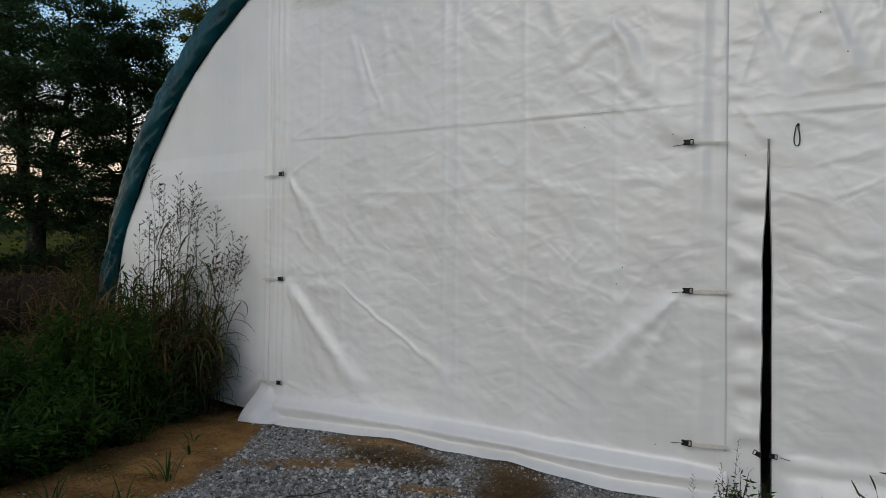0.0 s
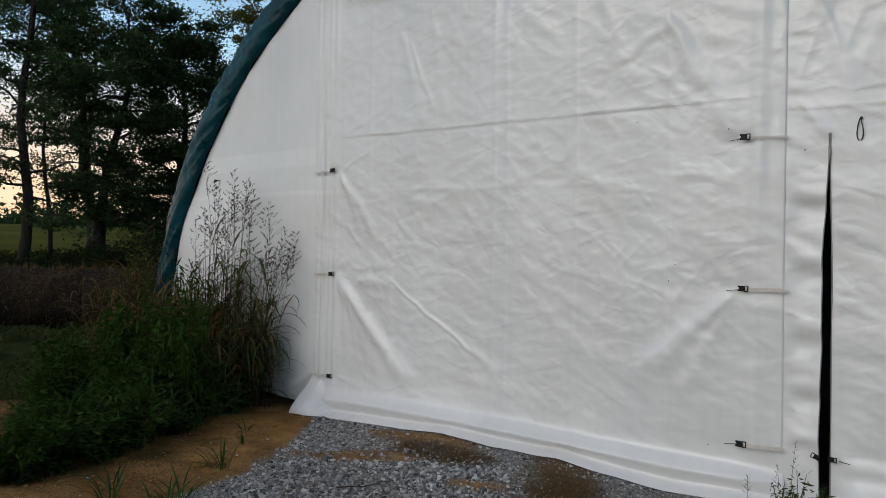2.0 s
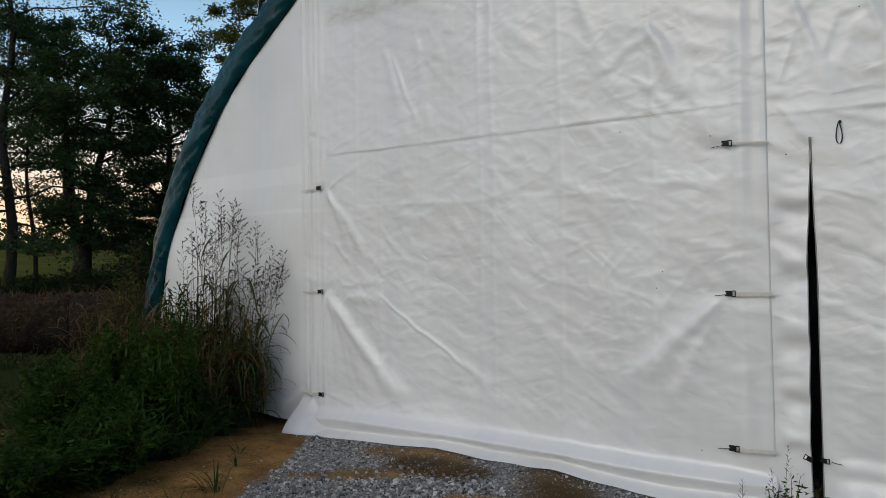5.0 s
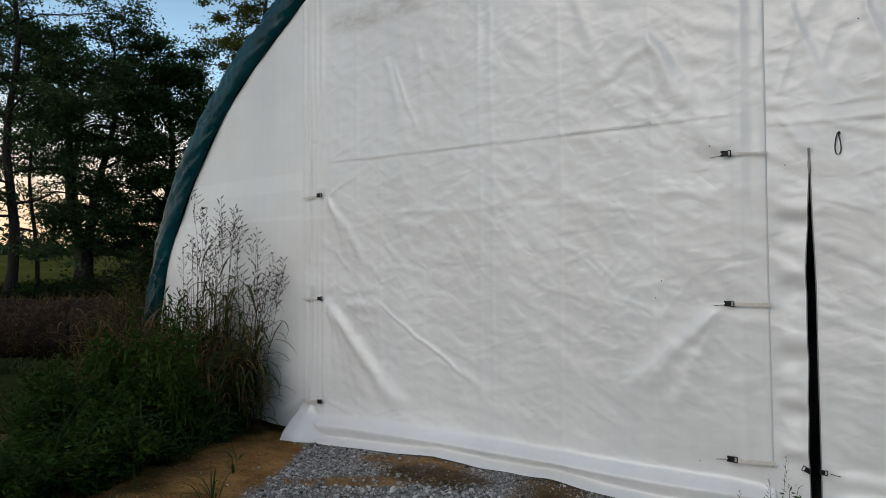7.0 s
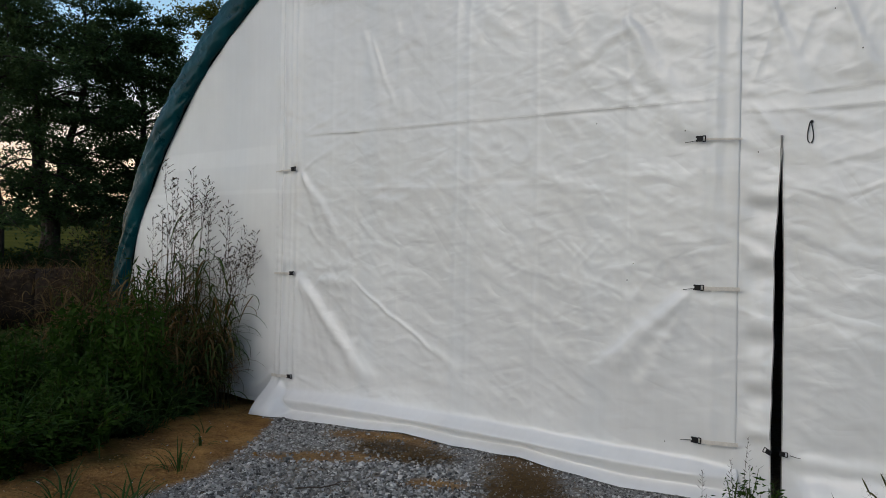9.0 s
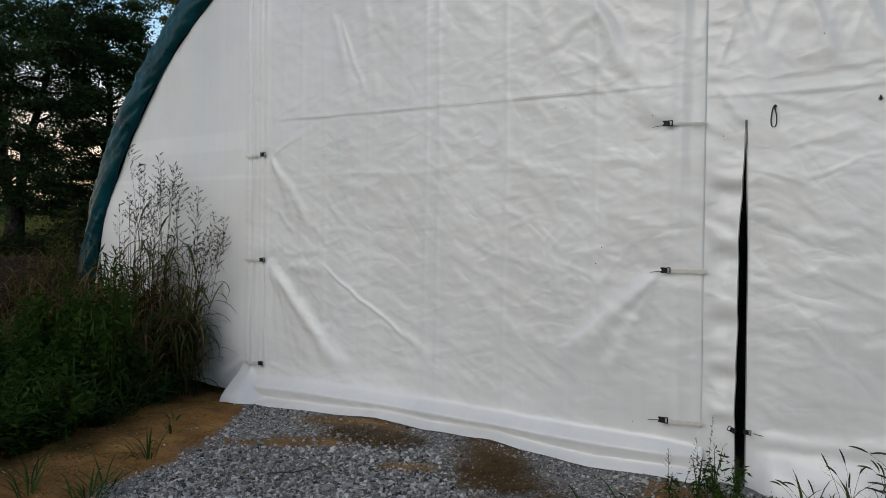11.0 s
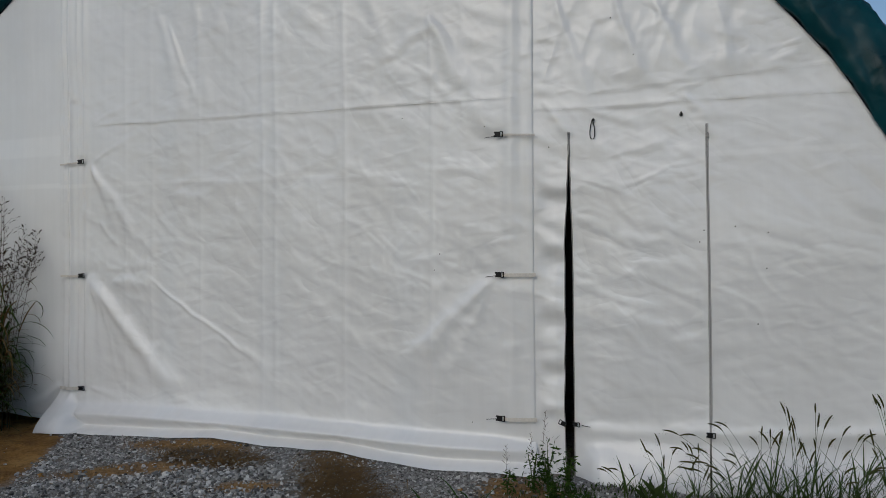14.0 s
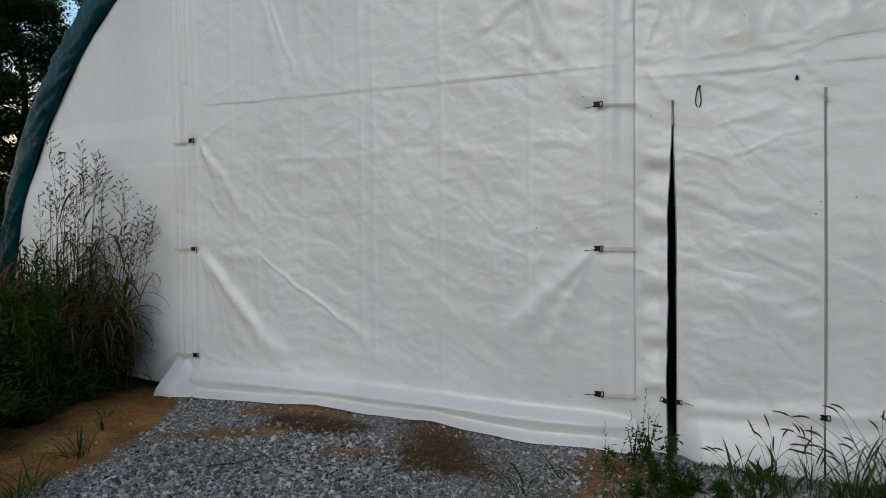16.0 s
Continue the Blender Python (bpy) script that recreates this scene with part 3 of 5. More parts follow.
def build_barn():
    barn = tagged(new("fabric_barn"), "arched fabric barn with white end wall and dark green cover", "barn")

    def const(c):
        return lambda z: np.full_like(z, c)

    left, right = (lambda z: MID_X - half_width(z) - 0.02), (lambda z: MID_X + half_width(z) + 0.02)
    gap = lambda z: smooth01(2.05, 1.1, z)
    flare = lambda x, z: (0.13 * smooth01(0.24, -0.14, z) ** 1.3 + 0.014 * np.exp(-((z - 0.24 - 0.05 * N1(x * 1.5, 0.3) - 0.08 * (x - 0.8)) / 0.045) ** 2)) * smooth01(0.02, 0.2, x)
    foot = lambda x, z: (x, np.where(z < 0.0, z + (0.10 + 0.03 * N1(x * 3, 1)) * smooth01(-5.6, -5.0, x) * smooth01(0.0, -0.12, z), z))
    panel("end_wall_panel", left, const(-4.29), -0.14, 3.97, 150, 280, barn, "white woven poly end wall, left of roll-up door", shift=foot, cloth=TAUT)
    panel("end_wall_panel", const(-0.26), right, 2.1, 3.98, 150, 130, barn, "white woven poly end wall above the zip door", cloth=CRUMPLED)
    panel("end_wall_panel", const(0.846), right, -0.14, 2.1, 110, 170, barn, "white woven poly end wall with foot tucked in grass", extra=flare)
    saw = lambda p: np.sin(p) + 0.38 * np.sin(2 * p + 0.5) + 0.12 * np.sin(3 * p)
    ripple = lambda x, z: 0.0135 * saw(z * 19.0 + 1.6 * np.sin(z * 2.3) + 1.5 * x) * smooth01(2.02, 1.65, z) * smooth01(0.0, 0.4, z) * smooth01(-0.23, -0.13, x) + 0.02 * gap(z) * smooth01(-0.1, 0.0, x)
    panel("door_jamb_strip", const(-0.26), lambda z: -0.004 - (0.028 + 0.006 * np.sin(z * 5)) * gap(z), -0.14, 2.1, 32, 190, barn, "rippled white cloth strip beside the open zip", extra=ripple, cloth=CRUMPLED)
    panel("zip_door", lambda z: 0.004 + 0.018 * gap(z), const(0.834), -0.14, 2.1, 80, 190, barn, "white cloth zip door, partly unzipped", extra=flare, cloth=CRUMPLED)

    # the roll-up door with its skirt
    nx, nz = 330, 380
    u, w = np.meshgrid(np.linspace(0, 1, nx), np.linspace(0, 1, nz), indexing="ij")
    x = -4.32 + 4.10 * u
    top = np.minimum(arch_top(x) - 0.01, 4.6)
    w = w ** 1.25
    z = -0.105 + (top + 0.105) * w
    out = slack(x, z) * smooth01(0.06, 0.3, z) + 0.003 + 0.003 * smooth01(-0.22, -0.25, x)
    fade = smooth01(-4.24, -4.0, x)
    fade2 = smooth01(-0.22, -0.5, x) * 0.6 + 0.4
    wave = 0.02 * N2(x * 1.1, 0.5)
    crest = z - 0.038 - 0.012 * N1(x * 0.9, 2)
    ridge = (0.115 + wave) * np.where(crest > 0, np.exp(-np.abs(crest / 0.046) ** 1.8), 1 - 0.56 * smooth01(0.0, -0.11, crest)) * fade * fade2
    start = -0.055 + 0.265 * smooth01(-3.98, -4.22, x)
    reach = 0.22 + 0.05 * N1(x * 1.2, 7) + 0.015 * N3(x * 5, 3) - 0.058 * fade * fade2
    apron = reach * smooth01(start, -0.115, z)
    out = out + ridge + apron
    lower = smooth01(0.2, -0.1, z)
    x = x - 0.03 * np.clip((0.20 - z) / 0.3, 0, 1) * np.clip((-4.12 - x) / 0.2, 0, 1) + 0.03 * lower * smooth01(-0.5, -0.22, x)
    bottom = ground_z(x, -out) + 0.012
    z = np.where(z < 0.1, z + (bottom + 0.105) * smooth01(0.1, -0.105, z), z)
    x[-1], out[-1] = x[-2] + 0.002, out[-2] - 0.022          # the free edge turns back to the wall
    v = np.stack([x, -out, z], -1).reshape(-1, 3)
    door = part("roll_up_door", (v, grid_faces(nx, nz)), FABRIC, barn, "white poly roll-up door with folded skirt on gravel", smooth=True)

    # hem welts along the door's free edges
    for hx, z0 in ((-4.318, 0.12),):
        zz = np.linspace(z0, float(arch_top(hx)) - 0.02, 120)
        edge = np.stack([np.full_like(zz, hx), -(slack(np.full_like(zz, hx), zz) + 0.005), zz], 1)
        part("hem", tube(edge, 0.002, 5), FABRIC, door, smooth=True)

    # stitched laps in the cloth
    for (ax, az, bx, bz), host in zip(SEAMS, (door, barn, barn)):
        t = np.linspace(0.01, 0.99, 150)
        sx, sz = ax + (bx - ax) * t, az + (bz - az) * t
        sz = sz - 0.008 * N2(sx * 3, sz)
        sy = -(slack(sx, sz) + (0.008 if host is door else 0.0005) + 0.0012 * N1(sx * 9, 3))
        part("lap_seam", tube(np.stack([sx, sy, sz], 1), (0.0012 if host is door else 0.0008) + 0.0006 * N3(sx * 5, 1), 5), FABRIC, host, smooth=True)

    # the cover: a rolled lip over the end rib, then the roof running back
    side = np.column_stack([ARCH[:, 0], ARCH[:, 1]])
    pts = np.concatenate([np.column_stack([MID_X - side[:, 0], side[:, 1]]), np.column_stack([MID_X + side[::-1, 0], side[::-1, 1]])[1:]])
    seg = np.concatenate([[0], np.cumsum(np.hypot(*np.diff(pts, axis=0).T))])
    s = np.linspace(0, seg[-1], 520)
    pts = np.column_stack([np.interp(s, seg, pts[:, 0]), np.interp(s, seg, pts[:, 1])])
    tan = np.gradient(pts, axis=0)
    for _ in range(12):
        tan[1:-1] = (tan[:-2] + tan[1:-1] + tan[2:]) / 3
    tan /= np.linalg.norm(tan, axis=1)[:, None]
    nrm = np.column_stack([-tan[:, 1], tan[:, 0]])
    prof = np.array([(0.05, 0.03), (0.02, 0.0), (0.014, -0.022), (0.022, -0.034), (0.045, -0.046), (0.07, -0.055), (0.09, -0.06), (0.12, -0.063), (0.15, -0.063), (0.18, -0.06), (0.21, -0.053), (0.24, -0.042), (0.265, -0.026), (0.285, -0.004), (0.30, 0.03), (0.31, 0.08), (0.315, 0.16), (0.315, 0.5), (0.315, 1.5), (0.315, 5.0), (0.315, 15.0)])
    rows = []
    for q, (o, y) in enumerate(prof):
        o = o + 0.12 * max(0.0, o - 0.05)
        fold = smooth01(-0.02, 0.05, o) * smooth01(0.6, 0.1, y)
        ph = s * 9 + o * 26
        wr = fold * (0.014 * N1(ph, o * 7 + 3) + 0.022 * (1 - np.abs(N2(s * 7.5 + o * 22, o * 5))) ** 3 + 0.012 * (1 - np.abs(N4(s * 13 - o * 18, o * 4))) ** 3)
        edge = 0.006 * N3(s * 12, 5) if q < 4 else 0.0
        rows.append(np.column_stack([pts[:, 0] + nrm[:, 0] * (o + edge + 0.4 * wr), np.full(len(s), y) - wr, pts[:, 1] + nrm[:, 1] * (o + edge + 0.4 * wr)]))
    v = np.concatenate(rows)
    part("roof_cover", (v, grid_faces(len(prof), len(s), True)), COVER, barn, "dark green vinyl cover puckered over the end rib", smooth=True)
    # unseen back wall, added to close the barn and keep the zip gap dark
    back = np.column_stack([pts[:, 0], np.full(len(s), 15.0), pts[:, 1]])
    part("unseen_back_wall", (back, [tuple(range(len(s)))]), FABRIC, barn)
    rib = np.column_stack([MID_X + (pts[:, 0] - MID_X) * 0.985, np.full(len(s), 0.10), pts[:, 1] - 0.04])
    part("end_rib", tube(rib[::6], 0.035, 8), STEEL, barn, "galvanised steel end rib", smooth=True)

    # straps with buckles
    def buckle(cx, z, y, parent, flip=1, turn=0.0, size=0.86):
        bm = bmesh.new()
        pieces = (((0.040, 0.014, 0.030), (-0.004, 0, 0)), ((0.006, 0.010, 0.034), (0.034, 0, 0)), ((0.018, 0.010, 0.005), (0.024, 0, 0.0145)), ((0.018, 0.010, 0.005), (0.024, 0, -0.0145)), ((0.010, 0.016, 0.010), (-0.026, 0, 0.010)), ((0.010, 0.016, 0.010), (-0.026, 0, -0.010)))
        for dims, at in pieces:
            r = bmesh.ops.create_cube(bm, size=1)
            bmesh.ops.scale(bm, vec=dims, verts=r["verts"])
            bmesh.ops.translate(bm, vec=at, verts=r["verts"])
        bmesh.ops.bevel(bm, geom=bm.edges[:], offset=0.0015, segments=1, affect="EDGES")
        bm.transform(pose(cx, y, z, 0, turn, 0) @ Matrix.Diagonal((flip * 1.05 * size, size, 1.35 * size, 1)))
        if flip < 0:
            bmesh.ops.reverse_faces(bm, faces=bm.faces[:])
        return part("buckle", bm, BLACK, parent, "black plastic side-release buckle")

    def strap(xa, za, xb, zb, wide=0.024, steps=14):
        t = np.linspace(0, 1, steps)
        xs, zs = xa + (xb - xa) * t, za + (zb - za) * t
        rings = []
        for k in range(steps):
            y = -(float(slack(xs[k], zs[k])) + 0.030 + 0.004 * math.sin(3.1 * t[k]))
            for dz, dy in ((-wide / 2, 0), (wide / 2, 0), (wide / 2, 0.002), (-wide / 2, 0.002)):
                rings.append((xs[k], y + dy, zs[k] + dz))
        f = []
        for k in range(steps - 1):
            for c in range(4):
                f.append((k * 4 + c, k * 4 + (c + 1) % 4, (k + 1) * 4 + (c + 1) % 4, (k + 1) * 4 + c))
        return part("strap", (np.array(rings), f), STRAP, barn, "cream webbing strap across the door edge")

    def cord_end(pts, parent, r=0.0022):
        p = [(a, -(float(slack(a, b)) + 0.022), b) for a, b in pts]
        part("cord", tube(p, r, 5), CORD, parent)

    for zr, zo, w in ((2.11, 2.092, 0.013), (1.18, 1.178, 0.024), (0.232, 0.238, 0.024)):
        st = strap(-0.445, zr - 0.004, -0.215, zo, w)
        buckle(-0.462, zr, -(float(slack(-0.462, zr)) + 0.040), st, 1, 2)
        cord_end([(-0.49, zr - 0.008), (-0.53, zr - 0.012), (-0.56, zr - 0.016)], st)
    for zl, zo, w in ((2.115, 2.10, 0.013), (1.165, 1.160, 0.020), (0.228, 0.222, 0.026)):
        st = strap(-4.30, zo, -4.09, zl - 0.004, w)
        buckle(-4.07, zl, -(float(slack(-4.07, zl)) + 0.040), st, 1, -2)

    # zips and their clasps
    zz = np.linspace(2.10, -0.12, 80)
    tape = [(0.84 + 0.004 * math.sin(b * 2.2), -(float(slack(0.84, b)) + 0.004), b) for b in zz]
    flat = []
    for a, y, b in tape:
        flat += [(a - 0.009, y + 0.004, b), (a - 0.008, y - 0.001, b), (a + 0.008, y - 0.001, b), (a + 0.009, y + 0.004, b)]
    right_zip = part("zip", (np.array(flat), grid_faces(len(tape), 4)), TAPE, barn, "closed grey zip beside the cloth door")
    part("zip_coil", tube([(a, y - 0.001, b) for a, y, b in tape], 0.0026, 6), ZIP, right_zip, smooth=True)
    part("zip_slider", box((0.016, 0.012, 0.03), (0.84, -(float(slack(0.84, 2.03)) + 0.012), 2.03), 0.003), TOOTH, right_zip)
    for sgn in (-1, 1):
        edge = []
        for b in zz:
            ex = -0.004 - (0.028 + 0.006 * math.sin(b * 5)) * float(gap(b)) if sgn < 0 else 0.004 + 0.018 * float(gap(b))
            ey = float(slack(ex, b)) + (float(ripple(np.array(ex), np.array(b))) if sgn < 0 else 0)
            edge.append((ex, -(ey + 0.001), b))
        part("zip_edge", tube(edge, 0.0035, 5), ZIP, barn, "loose grey zip tape", smooth=True)
    pull = part("zip_slider", box((0.014, 0.012, 0.05), (0.0, -(float(slack(0.0, 2.0)) + 0.012), 2.0), 0.003), TOOTH, barn, "metal zip slider")
    part("pull_tab", box((0.008, 0.004, 0.035), (0.0, -(float(slack(0.0, 1.965)) + 0.02), 1.962), 0.001), TOOTH, pull)
    c1 = buckle(-0.045, 0.232, -(float(slack(-0.045, 0.232)) + 0.05), barn, -1, 24, 0.7)
    c2 = buckle(0.034, 0.226, -(float(slack(0.034, 0.226)) + 0.03), barn, 1, 4, 0.66)
    c3 = buckle(0.84, 0.215, -(float(slack(0.84, 0.215)) + 0.03), barn, 1, 3, 0.75)
    cord_end([(0.07, 0.222), (0.10, 0.216), (0.125, 0.214)], c2)

    # cord loop and grommets over the zip door
    a = np.linspace(0, 2 * np.pi, 25)
    ring = [(0.152 + 0.021 * math.sin(t) * (0.35 + 0.65 * (1 - math.cos(t)) / 2), -(float(slack(0.15, 2.1)) + 0.012), 2.105 + 0.062 * math.cos(t)) for t in a]
    part("cord_loop", tube(ring, 0.0035, 6), CORD, barn, "black elastic cord loop", smooth=True)
    part("toggle", box((0.016, 0.014, 0.018), (0.158, -(float(slack(0.158, 2.165)) + 0.01), 2.168), 0.004), CORD, barn)
    gm = bmesh.new()
    bmesh.ops.create_cone(gm, cap_ends=True, segments=14, radius1=0.013, radius2=0.009, depth=0.018)
    gm.transform(pose(0.69, -(float(slack(0.69, 2.165)) + 0.008), 2.166, 90, 0, 0))
    gr = part("grommet", gm, TOOTH, barn, "metal grommet")
    part("cord", tube([(0.69, -(float(slack(0.69, 2.17)) + 0.016), 2.178), (0.692, -(float(slack(0.69, 2.17)) + 0.026), 2.170), (0.69, -(float(slack(0.69, 2.17)) + 0.02), 2.156)], 0.006, 6), CORD, gr)
    for sx, sz in ((0.41, 2.56), (0.27, 2.81), (0.99, 1.47), (1.17, 1.43), (0.79, 1.38), (0.815, 1.45), (1.11, 0.89), (1.16, 1.22), (-0.13, 2.01), (-0.89, 1.32), (-0.93, 1.21), (-0.66, 0.19), (-0.56, 2.17), (-1.16, 2.27)):
        bm = bmesh.new()
        bmesh.ops.create_icosphere(bm, subdivisions=1, radius=0.0042)
        lift = float(slack(sx, sz)) + (0.016 if sx < -0.22 else 0.002)
        bm.transform(pose(sx, -lift, sz) @ Matrix.Diagonal((1, 0.5, 1.2, 1)))
        part("dirt_speck", bm, SPECK, barn)
    return barn


build_barn()

# ---------------------------------------------------------------- trees, shrubs and bales across the yard
def on_ground(x, y):
    return float(ground_z(x, y))


def build_tree(name, x, y, height, trunk_r, crown, seed, label, leaf=LEAF, clumps=240, per=85, size=0.12, low=2.2, fork=None, lean=(0, 0), thin=1.0):
    """A tapered trunk with limbs, and a crown of many small leaves in uneven clumps."""
    rng = np.random.default_rng(seed)
    tree = tagged(new(name), label, "tree", "trees across the yard")
    z0 = on_ground(x, y) - 0.1
    tree.location = (x, y, z0)
    pieces, tips = [], []
    stems = [(0.0, 0.0)] if fork is None else [(0.9, 0.25), (-0.9, -0.3)]
    split = 0.0 if fork is None else fork
    if fork:
        pieces.append(tube([(0, 0, 0), (0.02, 0, split * 0.5), (0, 0, split + 0.15)], [trunk_r * 1.25, trunk_r, trunk_r * 0.95], 9))
    for sx, sy in stems:
        h = np.linspace(split, height * 0.93, 12)
        t = (h - split) / (h[-1] - split)
        px = sx * t ** 0.7 * 1.6 + lean[0] * t + 0.12 * np.sin(h * 1.1 + seed)
        py = sy * t ** 0.7 * 1.6 + lean[1] * t + 0.12 * np.cos(h * 0.9 + seed)
        r = trunk_r * (0.72 if fork else 1.0) * (1 - 0.9 * t) + 0.012
        r[0] *= 1.0 if fork else 1.3
        px[0], py[0] = (px[0] if not fork else 0.0), (py[0] if not fork else 0.0)
        spine = np.stack([px, py, h], 1)
        pieces.append(tube(spine, r, 9))
        limbs = int(clumps / 11 / len(stems))
        for k in range(limbs):
            hz = low + (height * 0.95 - low) * (k + rng.uniform(0, 1)) / limbs
            hz = max(hz, split + 0.3)
            b = np.array([np.interp(hz, h, spine[:, c]) for c in range(3)])
            g = (hz - low) / (height - low)
            reach = crown * (0.55 + 0.75 * math.sin(math.pi * min(1, 0.12 + g * 0.86))) * rng.uniform(0.6, 1.1)
            az = k * 2.4 + rng.uniform(-0.6, 0.6)
            up = rng.uniform(-0.05, 0.45) + 0.4 * g
            q = np.linspace(0, 1, 6)[:, None]
            path = b + q * reach * np.array([math.cos(az), math.sin(az), 0]) + np.concatenate([0 * q, 0 * q, reach * (up * q - 0.32 * q ** 2)], 1)
            path[1:] += rng.normal(0, 0.06 * reach / 3, (5, 3))
            pieces.append(tube(path, np.linspace(max(0.018, trunk_r * 0.3 * (1 - 0.6 * g)), 0.008, 6), 5))
            for q1 in rng.uniform(0.25, 1.0, 11):
                c = np.array([np.interp(q1, np.linspace(0, 1, 6), path[:, c]) for c in range(3)])
                off = rng.normal(0, 1, 3) * np.array([0.42, 0.42, 0.25]) * (0.6 + 0.3 * crown / 3)
                tips.append(c + off)
                pieces.append(tube([c, c + off * 0.6, c + off], [0.010, 0.007, 0.003], 3))
    part("trunk", joined(pieces), BARK, tree, "dark trunk with spreading limbs", smooth=True)
    pos = []
    for c in tips:
        k = int(per * rng.uniform(0.4, 1.5) * (thin + (1 - thin) * float(smooth01(4.4, 6.6, c[2]))))
        rad = rng.uniform(0.25, 0.62)
        p = rng.normal(0, 1, (k, 3)) * np.array([1, 1, 0.42]) * rad * 0.56
        pos.append(c + p)
    stuff_part("crown", leaves(np.concatenate(pos), size, rng, 0.7, 0.55), leaf, tree)
    return tree


build_tree("oak_tree", -24.2, 5.7, 15.0, 0.17, 3.3, 11, "tall broadleaf tree, black against the sunset", clumps=410, low=2.2, per=105, size=0.105, thin=0.36)
build_tree("oak_tree", -24.6, 6.6, 10.0, 0.07, 1.6, 12, "slender young tree beside a larger trunk", clumps=120, low=1.8, per=100, thin=0.7)
build_tree("oak_tree", -26.0, 9.1, 10.1, 0.26, 3.2, 13, "broadleaf tree with forked trunk", clumps=470, low=1.6, per=150, fork=1.6, size=0.11, thin=0.68)
build_tree("oak_tree", -24.6, 11.6, 9.4, 0.2, 3.2, 14, "dense dark broadleaf tree beside the barn", clumps=520, low=0.7, per=220)
build_tree("oak_tree", -22.8, 13.6, 7.4, 0.16, 2.6, 15, "dense dark broadleaf tree with low limbs", clumps=400, low=0.5, per=190)
build_tree("oak_tree", -26.5, 2.6, 14.0, 0.2, 3.2, 16, "broadleaf tree at the end of the row", clumps=380, low=2.0, per=155, size=0.105, thin=0.62)
build_tree("oak_tree", -30.5, 11.0, 11.5, 0.2, 3.2, 18, "broadleaf tree behind the front row", clumps=160, low=2.0, per=130, thin=0.6)
build_tree("poplar_tree", -26.5, 18.0, 19.0, 0.2, 2.7, 17, "taller paler poplar behind the barn", leaf=POPLAR, clumps=380, low=5.0, per=100, size=0.15)


def build_shrub(x, y, r, h, seed):
    rng = np.random.default_rng(seed)
    ob = tagged(new("shrub"), "low dark green shrub under the trees", "shrub", "shrubs under the trees")
    ob.location = (x, y, on_ground(x, y))
    stems, pos = [], []
    for k in range(26):
        a, q = rng.uniform(0, 6.28), rng.uniform(0.2, 1)
        tip = np.array([math.cos(a) * r * q, math.sin(a) * r * q, h * rng.uniform(0.45, 1.0) * (1.15 - 0.5 * q)])
        stems.append(tube([(0, 0, 0), tip * np.array([0.4, 0.4, 0.55]), tip], [0.015, 0.01, 0.004], 4))
        pos.append(tip + rng.normal(0, 0.2, (70, 3)))
        pos.append(tip * 0.6 + rng.normal(0, 0.2, (40, 3)))
    stuff_part("stem_growth", joined(stems), BARK, ob)
    stuff_part("foliage", leaves(np.concatenate(pos), 0.12, rng, 0.7, 0.6), SHRUB, ob)


for k, (sx, sy, sr, sh) in enumerate(((-22.3, 7.4, 1.1, 0.9), (-22.5, 8.8, 1.2, 1.1), (-22.0, 10.2, 1.2, 1.2), (-22.8, 6.0, 0.9, 0.7), (-23.2, 4.3, 0.8, 0.6), (-21.0, 11.6, 1.3, 1.6), (-20.0, 12.8, 1.3, 1.8))):
    build_shrub(sx, sy, sr, sh, 40 + k)


def far_woods():
    """A low line of woods on the far side of the field."""
    rng = np.random.default_rng(77)
    pos = []
    for k in range(420):
        a = radians(rng.uniform(40, 88))
        d = rng.uniform(225, 260)
        x, y = -d * math.sin(a), d * math.cos(a)
        h = rng.uniform(3.5, 7.5) * (0.7 + 0.5 * abs(N1(a * 30, 1)))
        pos.append(np.array([x, y, on_ground(x, y)]) + np.abs(rng.normal(0, 1, (30, 3))) * np.array([2.2, 2.2, h * 0.5]))
    tagged(part("far_woods", leaves(np.concatenate(pos), 2.2, rng, 0.9, 0.8), LEAF, None), "far line of woods beyond the field", "woods", kind="stuff")


far_woods()


